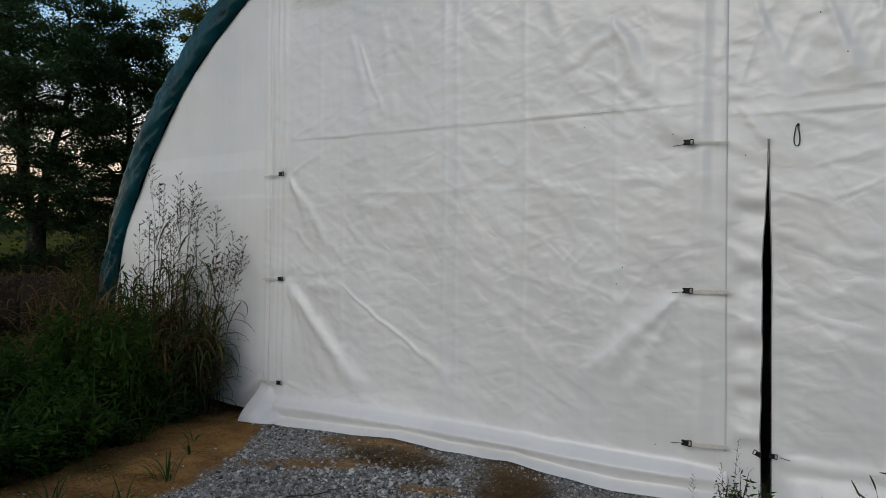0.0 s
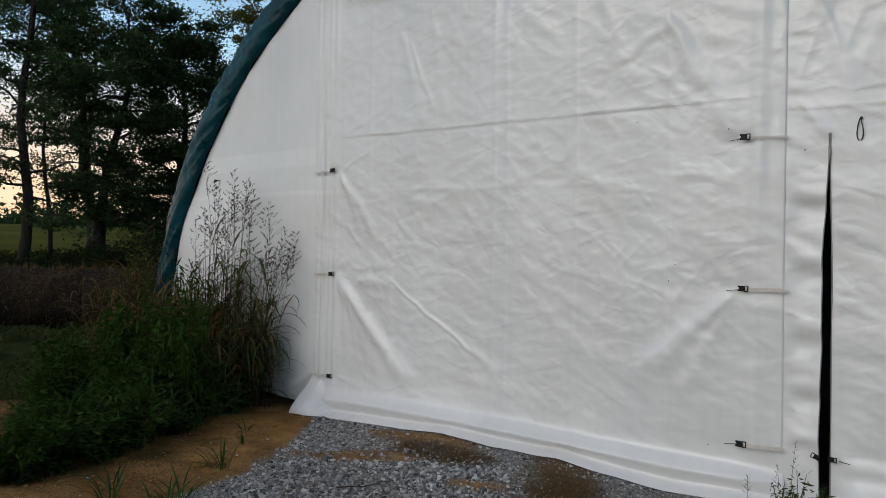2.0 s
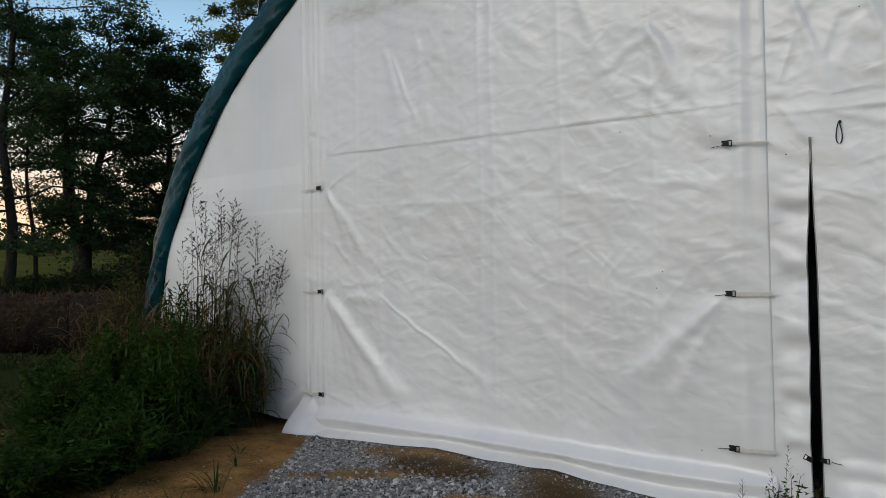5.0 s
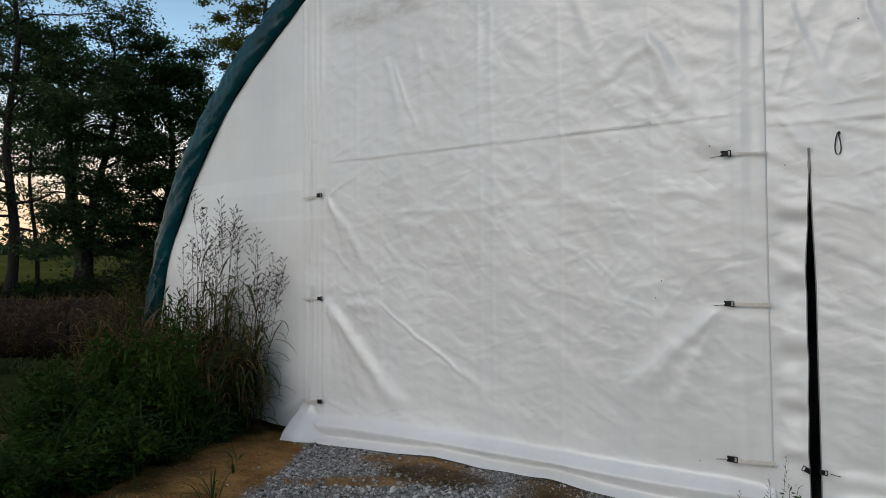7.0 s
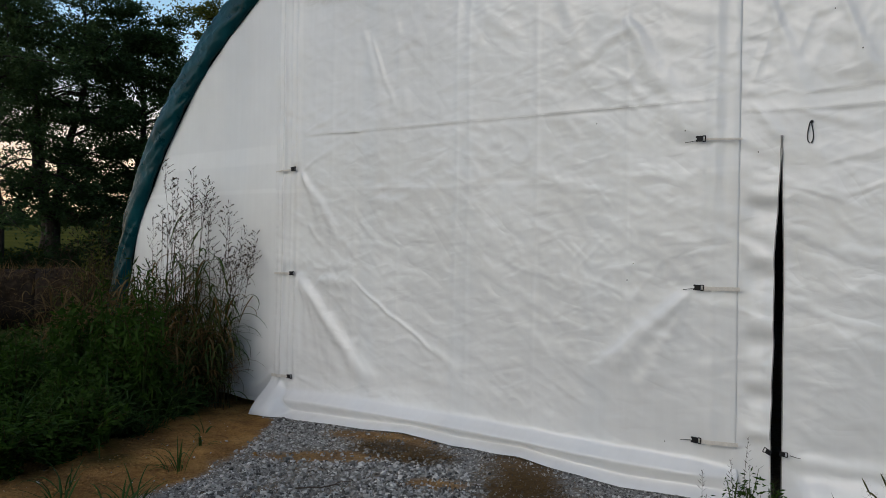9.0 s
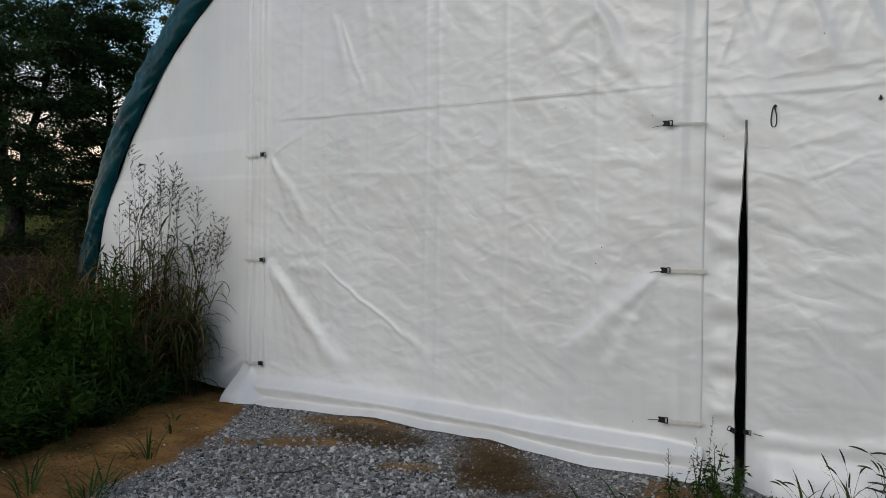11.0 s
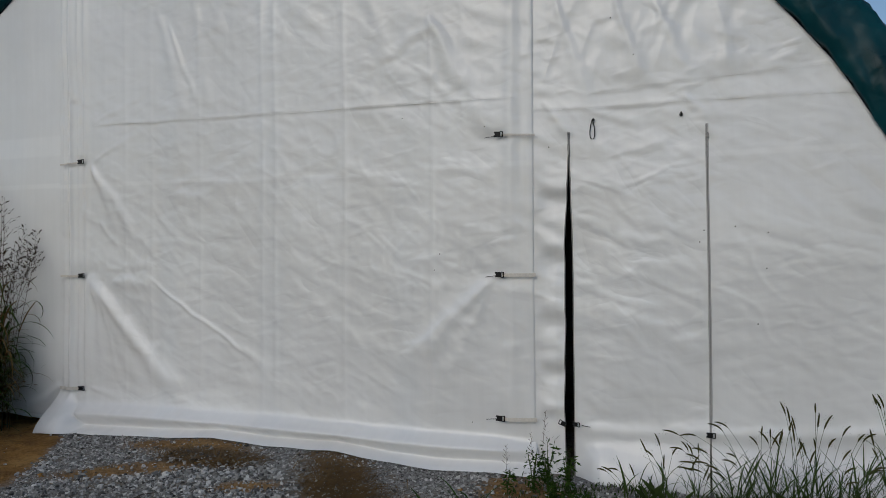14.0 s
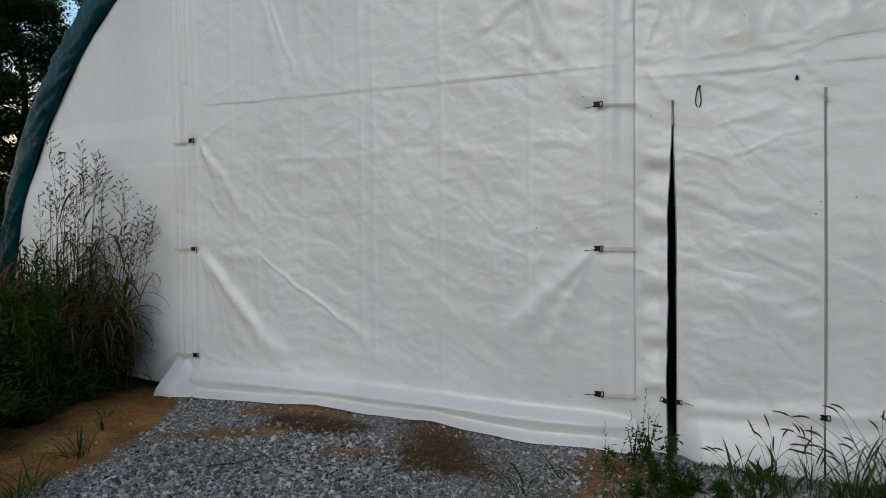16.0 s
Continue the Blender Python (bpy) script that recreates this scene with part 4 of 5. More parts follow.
def build_bale(x, y, turn, seed):
    rng = np.random.default_rng(seed)
    bale = tagged(new("round_bale"), "weathered grey-brown round hay bale lying in a row", "hay bale", "row of round bales")
    bale.location, bale.rotation_euler = (x, y, on_ground(x, y) - 0.03), (0, 0, turn)
    nu, nv, rad, half = 34, 64, 0.64 * rng.uniform(0.96, 1.03), 0.715
    vs = []
    f1, f2 = Field(seed), Field(seed + 1)
    for u in np.linspace(0, 1, nu):
        t = (u - 0.5) * 2
        pull = 1 - 0.045 * max(0, abs(t) - 0.9) / 0.1
        a = np.linspace(0, 2 * np.pi, nv, endpoint=False)
        r = rad * pull * (1 + 0.08 * f1(u * 4, a * 2) + 0.03 * f1(u * 13, a * 6) + 0.02 * f2(u * 40, a * 14)) + 0.006 * np.sin(u * 90)
        z = np.sin(a) * r * (0.97 - 0.03 * (np.sin(a) < 0))
        vs.append(np.stack([np.full(nv, t * half), np.cos(a) * r * 1.03, z + rad * 0.94], 1))
    v = np.concatenate(vs)
    f = [(i * nv + k, i * nv + (k + 1) % nv, (i + 1) * nv + (k + 1) % nv, (i + 1) * nv + k) for i in range(nu - 1) for k in range(nv)]
    f += [tuple(range(nv))[::-1], tuple((nu - 1) * nv + k for k in range(nv))]
    part("bale_roll", (v, f), HAY, bale, smooth=True)
    bits = []
    for k in range(1500):
        u, a = rng.uniform(-half, half), rng.uniform(0, 2 * np.pi)
        b = np.array([u, math.cos(a) * rad * 1.02, math.sin(a) * rad * 0.97 + rad * 0.94])
        d = np.array([rng.normal(0, 0.7), math.cos(a) + rng.normal(0, 0.8), math.sin(a) + rng.normal(0, 0.8)]) * rng.uniform(0.04, 0.13)
        s = rng.normal(0, 0.005, 3)
        bits.append(([b - s, b + s, b + d], [(0, 1, 2)]))
    tagged(part("loose_straw", joined(bits), DRY, bale), kind="stuff")


ROW = Vector((0.43, 0.90)).normalized()
for k in range(6):
    p = Vector((-14.85, -0.9)) + ROW * (1.41 * k) + Vector((0.9, -0.43)) * (0.06 * math.sin(k * 2.7))
    build_bale(p.x, p.y, math.atan2(ROW.y, ROW.x) + 0.03 * math.sin(k * 2.1), 60 + k)

# ---------------------------------------------------------------- the tall seeded grass and weeds at the barn's corner
def grass_clump(x, y, stems, height, spread, seed, dry=0.45, seeded=0.6, bias=0.0, leafy=6, group="tall grass at the barn corner"):
    rng = np.random.default_rng(seed)
    ob = tagged(new("tall_grass_clump"), "tall seeded grass, half dried, against the white wall", "grass", group)
    ob.location = (x, y, on_ground(x, y) - 0.01)
    st, green, brown, heads = [], [], [], []
    for k in range(stems):
        a, r = rng.uniform(0, 6.28), spread * math.sqrt(rng.uniform(0, 1))
        b = np.array([math.cos(a) * r, math.sin(a) * r * 0.7, 0])
        h = height * rng.uniform(0.55, 1.0)
        lean, la = rng.uniform(0, 0.16), rng.uniform(0, 6.28)
        q = np.linspace(0, 1, 7)
        bend = np.stack([(math.cos(la) * lean + bias * rng.uniform(0.4, 1.3)) * h * q ** 1.8, math.sin(la) * lean * h * 0.6 * q ** 1.8, h * q], 1) + b
        st.append(tube(bend, np.linspace(0.0042, 0.0014, 7), 4))
        for j in range(leafy):
            t = rng.uniform(0.12, 0.8)
            p = np.array([np.interp(t, q, bend[:, c]) for c in range(3)])
            piece = blade(p, rng.uniform(0, 6.28), rng.uniform(0.24, 0.66), rng.uniform(0.013, 0.027), rng.uniform(0.3, 1.1), rng.uniform(1.2, 3.6), 9)
            (brown if rng.uniform() < dry else green).append(piece)
        if rng.uniform() < seeded and h > 0.62 * height:
            top, n = bend[-1], int(rng.integers(10, 15))
            span = rng.uniform(0.26, 0.42)
            hang = rng.uniform(0, 6.28)
            droop_x, droop_y = math.cos(hang) * 0.6 + 0.3, math.sin(hang) * 0.6
            for j in range(n):
                t = j / n
                p = top + np.array([0, 0, span * (t - 0.25)]) + np.array([math.cos(la), math.sin(la), 0]) * lean * span * t
                az = j * 2.4 + rng.uniform(-0.4, 0.4)
                ln = span * 0.5 * (1 - 0.7 * t) * rng.uniform(0.6, 1.2)
                drift = np.array([droop_x, droop_y, 0.0]) * ln * 0.5
                end = p + np.array([math.cos(az) * ln * 0.55, math.sin(az) * ln * 0.45, ln * 0.55]) + drift
                mid = (p + end) / 2 + np.array([0, 0, ln * 0.16])
                heads.append(tube([p, mid, end], [0.0011, 0.0009, 0.0006], 3))
                for m in range(11):
                    c = p + (end - p) * rng.uniform(0.35, 1.05)
                    d = (end - p) / (np.linalg.norm(end - p) + 1e-6) * 0.023 + np.array([0, 0, -0.010]) + rng.normal(0, 0.004, 3)
                    s = np.cross(d, rng.normal(size=3))
                    s *= 0.0042 / (np.linalg.norm(s) + 1e-9)
                    heads.append(([c, c + d * 0.5 + s, c + d, c + d * 0.5 - s], [(0, 1, 2, 3)]))
            heads.append(tube([top - np.array([0, 0, span * 0.25]), top + np.array([0, 0, span * 0.75])], [0.0014, 0.0007], 3))
    stuff_part("stalk_growth", joined(st), STALK, ob)
    if green:
        stuff_part("green_foliage", joined(green), BLADE, ob)
    if brown:
        stuff_part("dry_foliage", joined(brown), DRY, ob, "dried straw-coloured blades")
    if heads:
        stuff_part("seed_plume", joined(heads), SEED, ob, "loose brown seed heads")
    return ob


for k, (gx, gy, n, h, sp, dry, seeded, bias) in enumerate((
        (-5.50, -0.25, 14, 2.40, 0.20, 0.4, 0.95, 0.05), (-5.20, -0.25, 15, 2.0, 0.20, 0.35, 0.8, 0.05), (-4.90, -0.22, 13, 1.84, 0.16, 0.3, 0.85, 0.10), (-4.76, -0.20, 10, 1.58, 0.10, 0.25, 0.85, 0.17), (-4.93, -0.3, 12, 1.25, 0.1, 0.4, 0.0, 0.16), (-5.35, -0.22, 10, 1.35, 0.2, 0.35, 0.0, 0.02), (-5.02, -0.24, 14, 1.2, 0.16, 0.3, 0.0, 0.10),
        (-5.50, -0.35, 22, 1.60, 0.26, 0.6, 0.3, 0.0), (-5.00, -0.45, 12, 1.15, 0.20, 0.6, 0.0, 0.06), (-5.30, -0.60, 15, 1.25, 0.28, 0.65, 0.0, 0.0), (-5.75, -0.50, 30, 1.35, 0.30, 0.75, 0.1, -0.03),
        (-6.05, -0.65, 30, 1.30, 0.30, 0.8, 0.15, 0.0), (-6.40, -0.45, 28, 1.45, 0.30, 0.85, 0.2, 0.0), (-6.80, -0.40, 24, 1.65, 0.28, 0.85, 0.35, 0.0), (-5.60, -0.15, 24, 1.50, 0.24, 0.55, 0.2, 0.0), (-4.90, -0.30, 12, 1.0, 0.12, 0.4, 0.0, 0.22),
        (-5.20, -0.30, 13, 1.30, 0.24, 0.5, 0.1, 0.04), (-6.20, -0.20, 24, 1.40, 0.26, 0.7, 0.1, 0.0), (-7.15, -0.55, 18, 1.50, 0.28, 0.9, 0.2, 0.0))):
    grass_clump(gx, gy, n, h, sp, 100 + k, dry, seeded, bias)


def weed_plant(x, y, h, r, seed, mat=WEED, leaf=0.052, narrow=0.3):
    """A bushy weed: branching stems thick with small pointed leaves."""
    rng = np.random.default_rng(seed)
    ob = tagged(new("weed_plant"), "bushy dark green weed beside the clay strip", "weed", "weeds at the barn corner")
    ob.location = (x, y, on_ground(x, y) - 0.01)
    st, pos, bl = [], [], []
    for k in range(16):
        a, q = rng.uniform(0, 6.28), rng.uniform(0.15, 1)
        tip = np.array([math.cos(a) * r * q, math.sin(a) * r * q, h * (1.05 - 0.45 * q) * rng.uniform(0.7, 1.05)])
        path = [np.zeros(3), tip * np.array([0.35, 0.35, 0.6]), tip]
        st.append(tube(path, [0.006, 0.004, 0.0015], 4))
        for t in rng.uniform(0.15, 1.0, 64):
            p = np.array([np.interp(t, [0, 0.55, 1], [w[c] for w in path]) for c in range(3)])
            pos.append(p + rng.normal(0, 0.035, 3))
        if rng.uniform() < 0.5:
            bl.append(blade(tip * 0.2, a, rng.uniform(0.3, 0.6), 0.016, 0.25, 1.9, 7))
    stuff_part("stem_growth", joined(st), STALK, ob)
    stuff_part("foliage", leaves(np.array(pos), leaf, rng, 0.7, narrow), mat, ob)
    if bl:
        stuff_part("blade_growth", joined(bl), BLADE, ob)
    return ob


variants = [weed_plant(-4.9, -1.55, 0.5, 0.34, 200, WEED, 0.068, 0.3), weed_plant(-5.4, -1.75, 0.62, 0.38, 201, WEED, 0.072, 0.38), weed_plant(-4.65, -1.45, 0.4, 0.28, 202, GLOSSY, 0.075, 0.25), weed_plant(-5.9, -1.5, 0.8, 0.34, 203, WEED, 0.085, 0.2), weed_plant(-5.2, -1.2, 0.7, 0.25, 204, WEED, 0.065, 0.4)]
for tx, ty, th, ts in ((-7.2, 0.0, 1.95, 205), (-7.0, -0.25, 1.6, 206), (-7.55, 0.05, 1.55, 207)):
    tagged(weed_plant(tx, ty, th, 0.36, ts, PALE, 0.09, 0.22), "tall leafy yellow-green weed beside the cover", "weed", "weeds at the barn corner")
spot = np.random.default_rng(5)
places = []
while len(places) < 78:
    x, y = spot.uniform(-7.0, -4.1), spot.uniform(-2.9, -0.2)
    front = np.interp(y, [-2.8, -2.4, -1.95, -1.6, -1.0, -0.7, 0.0], [-4.25, -3.95, -3.95, -4.35, -4.62, -4.8, -5.05])
    back = np.interp(y, [-2.9, -2.47, -1.89, -1.2, -0.2], [-4.3, -4.6, -5.5, -6.3, -6.8])
    if back < x < front and all((x - a) ** 2 + (y - b) ** 2 > 0.035 for a, b in places):
        places.append((x, y))
places += [(-4.45, -2.85), (-4.2, -2.75)]
for k, (x, y) in enumerate(places):
    v = variants[k % 5]
    tall = (0.5 + 0.65 * smooth01(-2.4, -0.9, y)) * (1 + 0.5 * math.sin(k * 1.7)) * (0.6 if k >= 78 else 1.0) * (1 - 0.5 * float(smooth01(-1.15, -0.6, y) * smooth01(-5.9, -5.4, x)))
    m = pose(x, y, on_ground(x, y) - 0.01, 0, 0, k * 77.0)
    copy = copy_thing(v, m)
    wide = (0.9 + 0.15 * math.sin(k)) * (0.75 if k >= 78 else 1.0)
    copy.scale = (wide, wide, tall)


def blade_tuft(x, y, n, length, width, seed, name="grass_tuft", label="small green grass tuft on bare clay", group="grass tufts", mat=BLADE, spread=0.05, droop=1.5):
    rng = np.random.default_rng(seed)
    ob = tagged(new(name), label, "grass", group)
    ob.location = (x, y, on_ground(x, y) - 0.005)
    pieces = []
    for k in range(n):
        a = rng.uniform(0, 6.28)
        b = np.array([math.cos(a), math.sin(a), 0]) * spread * rng.uniform(0, 1)
        pieces.append(blade(b, a + rng.normal(0, 0.5), length * rng.uniform(0.5, 1.1), width * rng.uniform(0.7, 1.2), rng.uniform(0.15, 1.0), rng.uniform(0.5, droop), 7))
    stuff_part("blade_growth", joined(pieces), mat, ob)
    return ob


for k, (x, y, n, ln, sp) in enumerate(((-3.45, -1.62, 16, 0.26, 0.08), (-3.02, -2.3, 20, 0.22, 0.12), (-3.35, -2.45, 9, 0.3, 0.06), (-3.6, -2.3, 7, 0.28, 0.05), (-3.1, -2.15, 8, 0.2, 0.1), (-4.3, -2.9, 16, 0.2, 0.15), (-4.7, -2.75, 14, 0.15, 0.2), (-3.75, -1.2, 5, 0.16, 0.04), (-4.05, -0.95, 6, 0.14, 0.05), (-0.62, -0.98, 14, 0.16, 0.1), (-0.45, -0.75, 8, 0.2, 0.08))):
    blade_tuft(x, y, n, ln * 1.25, 0.014, 300 + k, mat=GLOSSY, spread=sp, droop=2.4)


for k, (x, y, n, ln) in enumerate(((-4.5, -1.6, 22, 0.75), (-4.35, -1.8, 20, 0.6), (-4.85, -1.75, 24, 0.85), (-4.6, -2.15, 20, 0.65), (-5.2, -2.0, 22, 0.8), (-4.65, -1.0, 30, 0.7), (-4.8, -1.25, 30, 0.7), (-4.6, -1.4, 24, 0.5), (-5.0, -1.6, 26, 0.6), (-4.95, -1.0, 28, 0.8), (-5.3, -1.3, 24, 0.8), (-4.7, -1.85, 18, 0.42), (-5.4, -2.0, 20, 0.5), (-4.8, -0.75, 26, 0.7), (-4.55, -1.2, 16, 0.4), (-5.1, -0.85, 26, 0.85), (-5.35, -1.0, 24, 0.85), (-5.9, -1.3, 24, 0.8), (-6.3, -1.0, 24, 0.9))):
    blade_tuft(x, y, n, ln, 0.02, 350 + k, "coarse_grass", "coarse arching green grass among the weeds", "coarse grass", GLOSSY, 0.14, 2.6)


def lawn_blades(name, label, xr, yr, count, seed, keep, ln=(0.05, 0.14), mats=BLADE, wide=0.006, tufted=0.7):
    """A sward of short blades; nobody could count them."""
    rng = np.random.default_rng(seed)
    x, y = rng.uniform(*xr, count), rng.uniform(*yr, count)
    ok = keep(x, y, rng)
    x, y = x[ok], y[ok]
    n = len(x)
    z = ground_z(x, y) - 0.005
    a, h, w = rng.uniform(0, 6.28, n), rng.uniform(*ln, n), wide * rng.uniform(0.7, 1.4, n)
    h = h * (0.45 + tufted * smooth01(-0.15, 0.6, N3(x * 1.7, y * 1.7) + 0.5 * N1(x * 4, y * 4)))
    d = np.stack([np.cos(a), np.sin(a), 0 * a], 1)
    s = np.stack([-np.sin(a), np.cos(a), 0 * a], 1) * w[:, None] / 2
    b = np.stack([x, y, z], 1)
    lean = rng.uniform(0.1, 0.8, n)[:, None]
    m = b + d * h[:, None] * lean * 0.3 + np.array([0, 0, 0.6]) * h[:, None]
    t = b + d * h[:, None] * lean + np.array([0, 0, 0.9]) * h[:, None]
    v = np.stack([b - s, b + s, m + s * 0.8, t, m - s * 0.8], 1).reshape(-1, 3)
    i = np.arange(n) * 5
    ob = part(name, (v, np.stack([i, i + 1, i + 2, i + 3, i + 4], 1).tolist()), mats, None)
    return tagged(ob, label, "grass", kind="stuff")


def yard_keep(x, y, rng):
    s, c, near, hay = zones(x, y)
    return rng.uniform(size=len(x)) > np.minimum(c * 1.6, 1) * 0.97 + 0.02


lawn_blades("yard_grass", "short rough grass in the yard before the bales", (-15.5, -5.4), (-3.5, 5.5), 150000, 401, yard_keep, (0.03, 0.105), YARD, 0.010, 1.7)
lawn_blades("field_grass", "yellow-green rough field grass under the trees", (-30, -15.5), (1, 17), 60000, 402, lambda x, y, r: np.ones(len(x), bool), (0.15, 0.4), FIELD, 0.03)
lawn_blades("verge_grass", "green grass along the foot of the zip door", (-0.3, 3.4), (-2.3, -0.1), 24000, 403,
            lambda x, y, r: r.uniform(size=len(x)) < smooth01(-2.2, -0.9, y + 0.5 * N1(x * 2, y * 2)) * smooth01(3.4, 2.2, x) * np.maximum(smooth01(0.5, 1.4, x + 0.35 * N1(x * 4, y * 4)), 0.55 * smooth01(-0.4, 0.2, x) * smooth01(0.1, 0.5, N2(x * 3, y * 3) + 0.3)), (0.04, 0.14), BLADE, 0.006)

# ---------------------------------------------------------------- grasses along the zip door
def foxtail(x, y, n, height, seed, lean_to=None):
    rng = np.random.default_rng(seed)
    ob = tagged(new("foxtail_grass"), "green foxtail grass with bristly nodding heads", "grass", "foxtails by the zip door")
    ob.location = (x, y, on_ground(x, y) - 0.005)
    st, heads, bl = [], [], []
    for k in range(n):
        a = rng.uniform(0, 6.28) if lean_to is None else lean_to + rng.normal(0, 0.5)
        h = height * rng.uniform(0.5, 1.0)
        lean = rng.uniform(0.02, 0.3) if lean_to is None else rng.uniform(0.3, 0.8)
        q = np.linspace(0, 1, 9)
        d = np.array([math.cos(a), 0.5 * math.sin(a), 0])
        path = q[:, None] ** 1.7 * lean * h * d + np.array([0, 0, 1.0]) * (h * (q - 0.18 * lean * q ** 3))[:, None] + rng.normal(0, 0.04, 3) * np.array([1, 1, 0])
        st.append(tube(path, np.linspace(0.0017, 0.0009, 9), 4))
        tip, dirn = path[-1], path[-1] - path[-2]
        dirn = dirn / np.linalg.norm(dirn)
        ln = rng.uniform(0.05, 0.095)
        nod = rng.uniform(0.0, 0.9) if lean < 0.3 else rng.uniform(0.5, 1.4)
        hp = [tip]
        for j in range(5):
            dirn = dirn + (d * 0.30 + np.array([0, 0, -0.28])) * nod * 0.45
            dirn /= np.linalg.norm(dirn)
            hp.append(hp[-1] + dirn * ln / 5)
        heads.append(tube(hp, [0.0023, 0.0042, 0.0048, 0.0046, 0.0038, 0.0017], 6))
        for j in range(46):
            c = np.array([np.interp(rng.uniform(0, 5), range(6), [p[i] for p in hp]) for i in range(3)])
            e = rng.normal(size=3)
            e = e / np.linalg.norm(e) * 0.0055 + dirn * 0.006
            s = np.cross(e, rng.normal(size=3))
            s *= 0.0005 / (np.linalg.norm(s) + 1e-9)
            heads.append(([c - s, c + s, c + e], [(0, 1, 2)]))
        for j in range(4 if x > 1.0 else 2):
            t = rng.uniform(0.02, 0.5)
            p = np.array([np.interp(t, q, path[:, i]) for i in range(3)])
            bl.append(blade(p, rng.uniform(0, 6.28), rng.uniform(0.12, 0.28), rng.uniform(0.006, 0.012), rng.uniform(0.3, 0.8), rng.uniform(0.3, 1.4), 5))
    stuff_part("stalk_growth", joined(st), BLADE, ob)
    stuff_part("blade_growth", joined(bl), BLADE, ob)
    stuff_part("seed_plume", joined(heads), FOX, ob, "bristly yellow-green seed heads")
    return ob


for k, (x, y, n, h, lt) in enumerate(((0.42, -0.40, 4, 0.24, 3.0), (0.60, -0.42, 5, 0.44, None), (0.74, -0.38, 6, 0.40, None), (0.92, -0.42, 6, 0.48, 3.0), (1.05, -0.45, 10, 0.68, 3.1), (1.15, -0.4, 10, 0.60, None),
                                      (1.3, -0.45, 12, 0.72, None), (1.42, -0.42, 12, 0.58, 0.4), (1.55, -0.45, 12, 0.8, 0.2), (1.72, -0.45, 10, 0.8, None), (1.9, -0.45, 10, 0.8, 0.2), (2.1, -0.5, 8, 0.75, None))):
    foxtail(x, y, n, h * 0.87, 500 + k, lt)


def zip_weed(x, y, h, n, seed):
    """A leafy upright weed with notched small leaves."""
    rng = np.random.default_rng(seed)
    ob = tagged(new("leafy_weed"), "upright leafy green weed at the foot of the zip", "weed", "weeds by the zip door")
    ob.location = (x, y, on_ground(x, y) - 0.01)
    st, pos = [], []
    for k in range(n):
        a = rng.uniform(0, 6.28)
        tip = np.array([math.cos(a) * 0.14, math.sin(a) * 0.08, 1.0]) * h * rng.uniform(0.55, 1.0)
        st.append(tube([np.zeros(3), tip * np.array([0.3, 0.3, 0.5]), tip], [0.004, 0.003, 0.001], 4))
        for t in rng.uniform(0.15, 1, 20):
            pos.append(tip * t + rng.normal(0, 0.016, 3))
    stuff_part("stem_growth", joined(st), BLADE, ob)
    stuff_part("foliage", leaves(np.array(pos), 0.036, rng, 0.9, 0.3), WEED, ob)
    return ob


for k, (x, y, h, n) in enumerate(((-0.08, -0.38, 0.34, 9), (-0.16, -0.42, 0.28, 6), (0.05, -0.42, 0.3, 7), (0.0, -0.6, 0.18, 8), (0.2, -0.62, 0.14, 7), (-0.3, -0.5, 0.18, 4), (0.12, -0.75, 0.13, 8), (-0.05, -0.85, 0.12, 8))):
    zip_weed(x, y, h, n, 600 + k)


low_weeds = np.random.default_rng(66)
for k in range(34):
    x, y = low_weeds.uniform(-0.15, 2.5), low_weeds.uniform(-1.35, -0.42)
    zip_weed(x, y, low_weeds.uniform(0.07, 0.16) * (1.25 if x > 1.0 else 1.0), 9, 640 + k)


def wisp(x, y, h, seed, lean=0.05):
    """A single thin seeded stalk."""
    rng = np.random.default_rng(seed)
    ob = tagged(new("wispy_grass"), "single thin seeded grass stalk before the door skirt", "grass", "wispy stalks")
    ob.location = (x, y, on_ground(x, y) - 0.005)
    q = np.linspace(0, 1, 6)
    path = np.stack([lean * h * q ** 2, 0 * q, h * q], 1)
    part("stalk", tube(path, np.linspace(0.0016, 0.0007, 6), 4), STALK, ob)
    bits = []
    for j in range(14):
        p = path[-1] * np.array([1, 1, 1 - 0.035 * j]) 
        a, ln = j * 2.4, 0.012 + 0.002 * j
        e = p + np.array([math.cos(a) * ln, math.sin(a) * ln * 0.6, ln * 0.8])
        s = np.array([0.0022, 0, 0.001])
        bits.append(([p, (p + e) / 2 + s, e, (p + e) / 2 - s], [(0, 1, 2, 3)]))
    stuff_part("seed_plume", joined(bits), SEED, ob)


for k, (x, y, h) in enumerate(((-0.33, -0.4, 0.26), (-0.12, -0.36, 0.48), (-0.17, -0.36, 0.34), (0.06, -0.4, 0.3))):
    wisp(x, y, h, 700 + k, 0.06 * math.sin(k * 2))

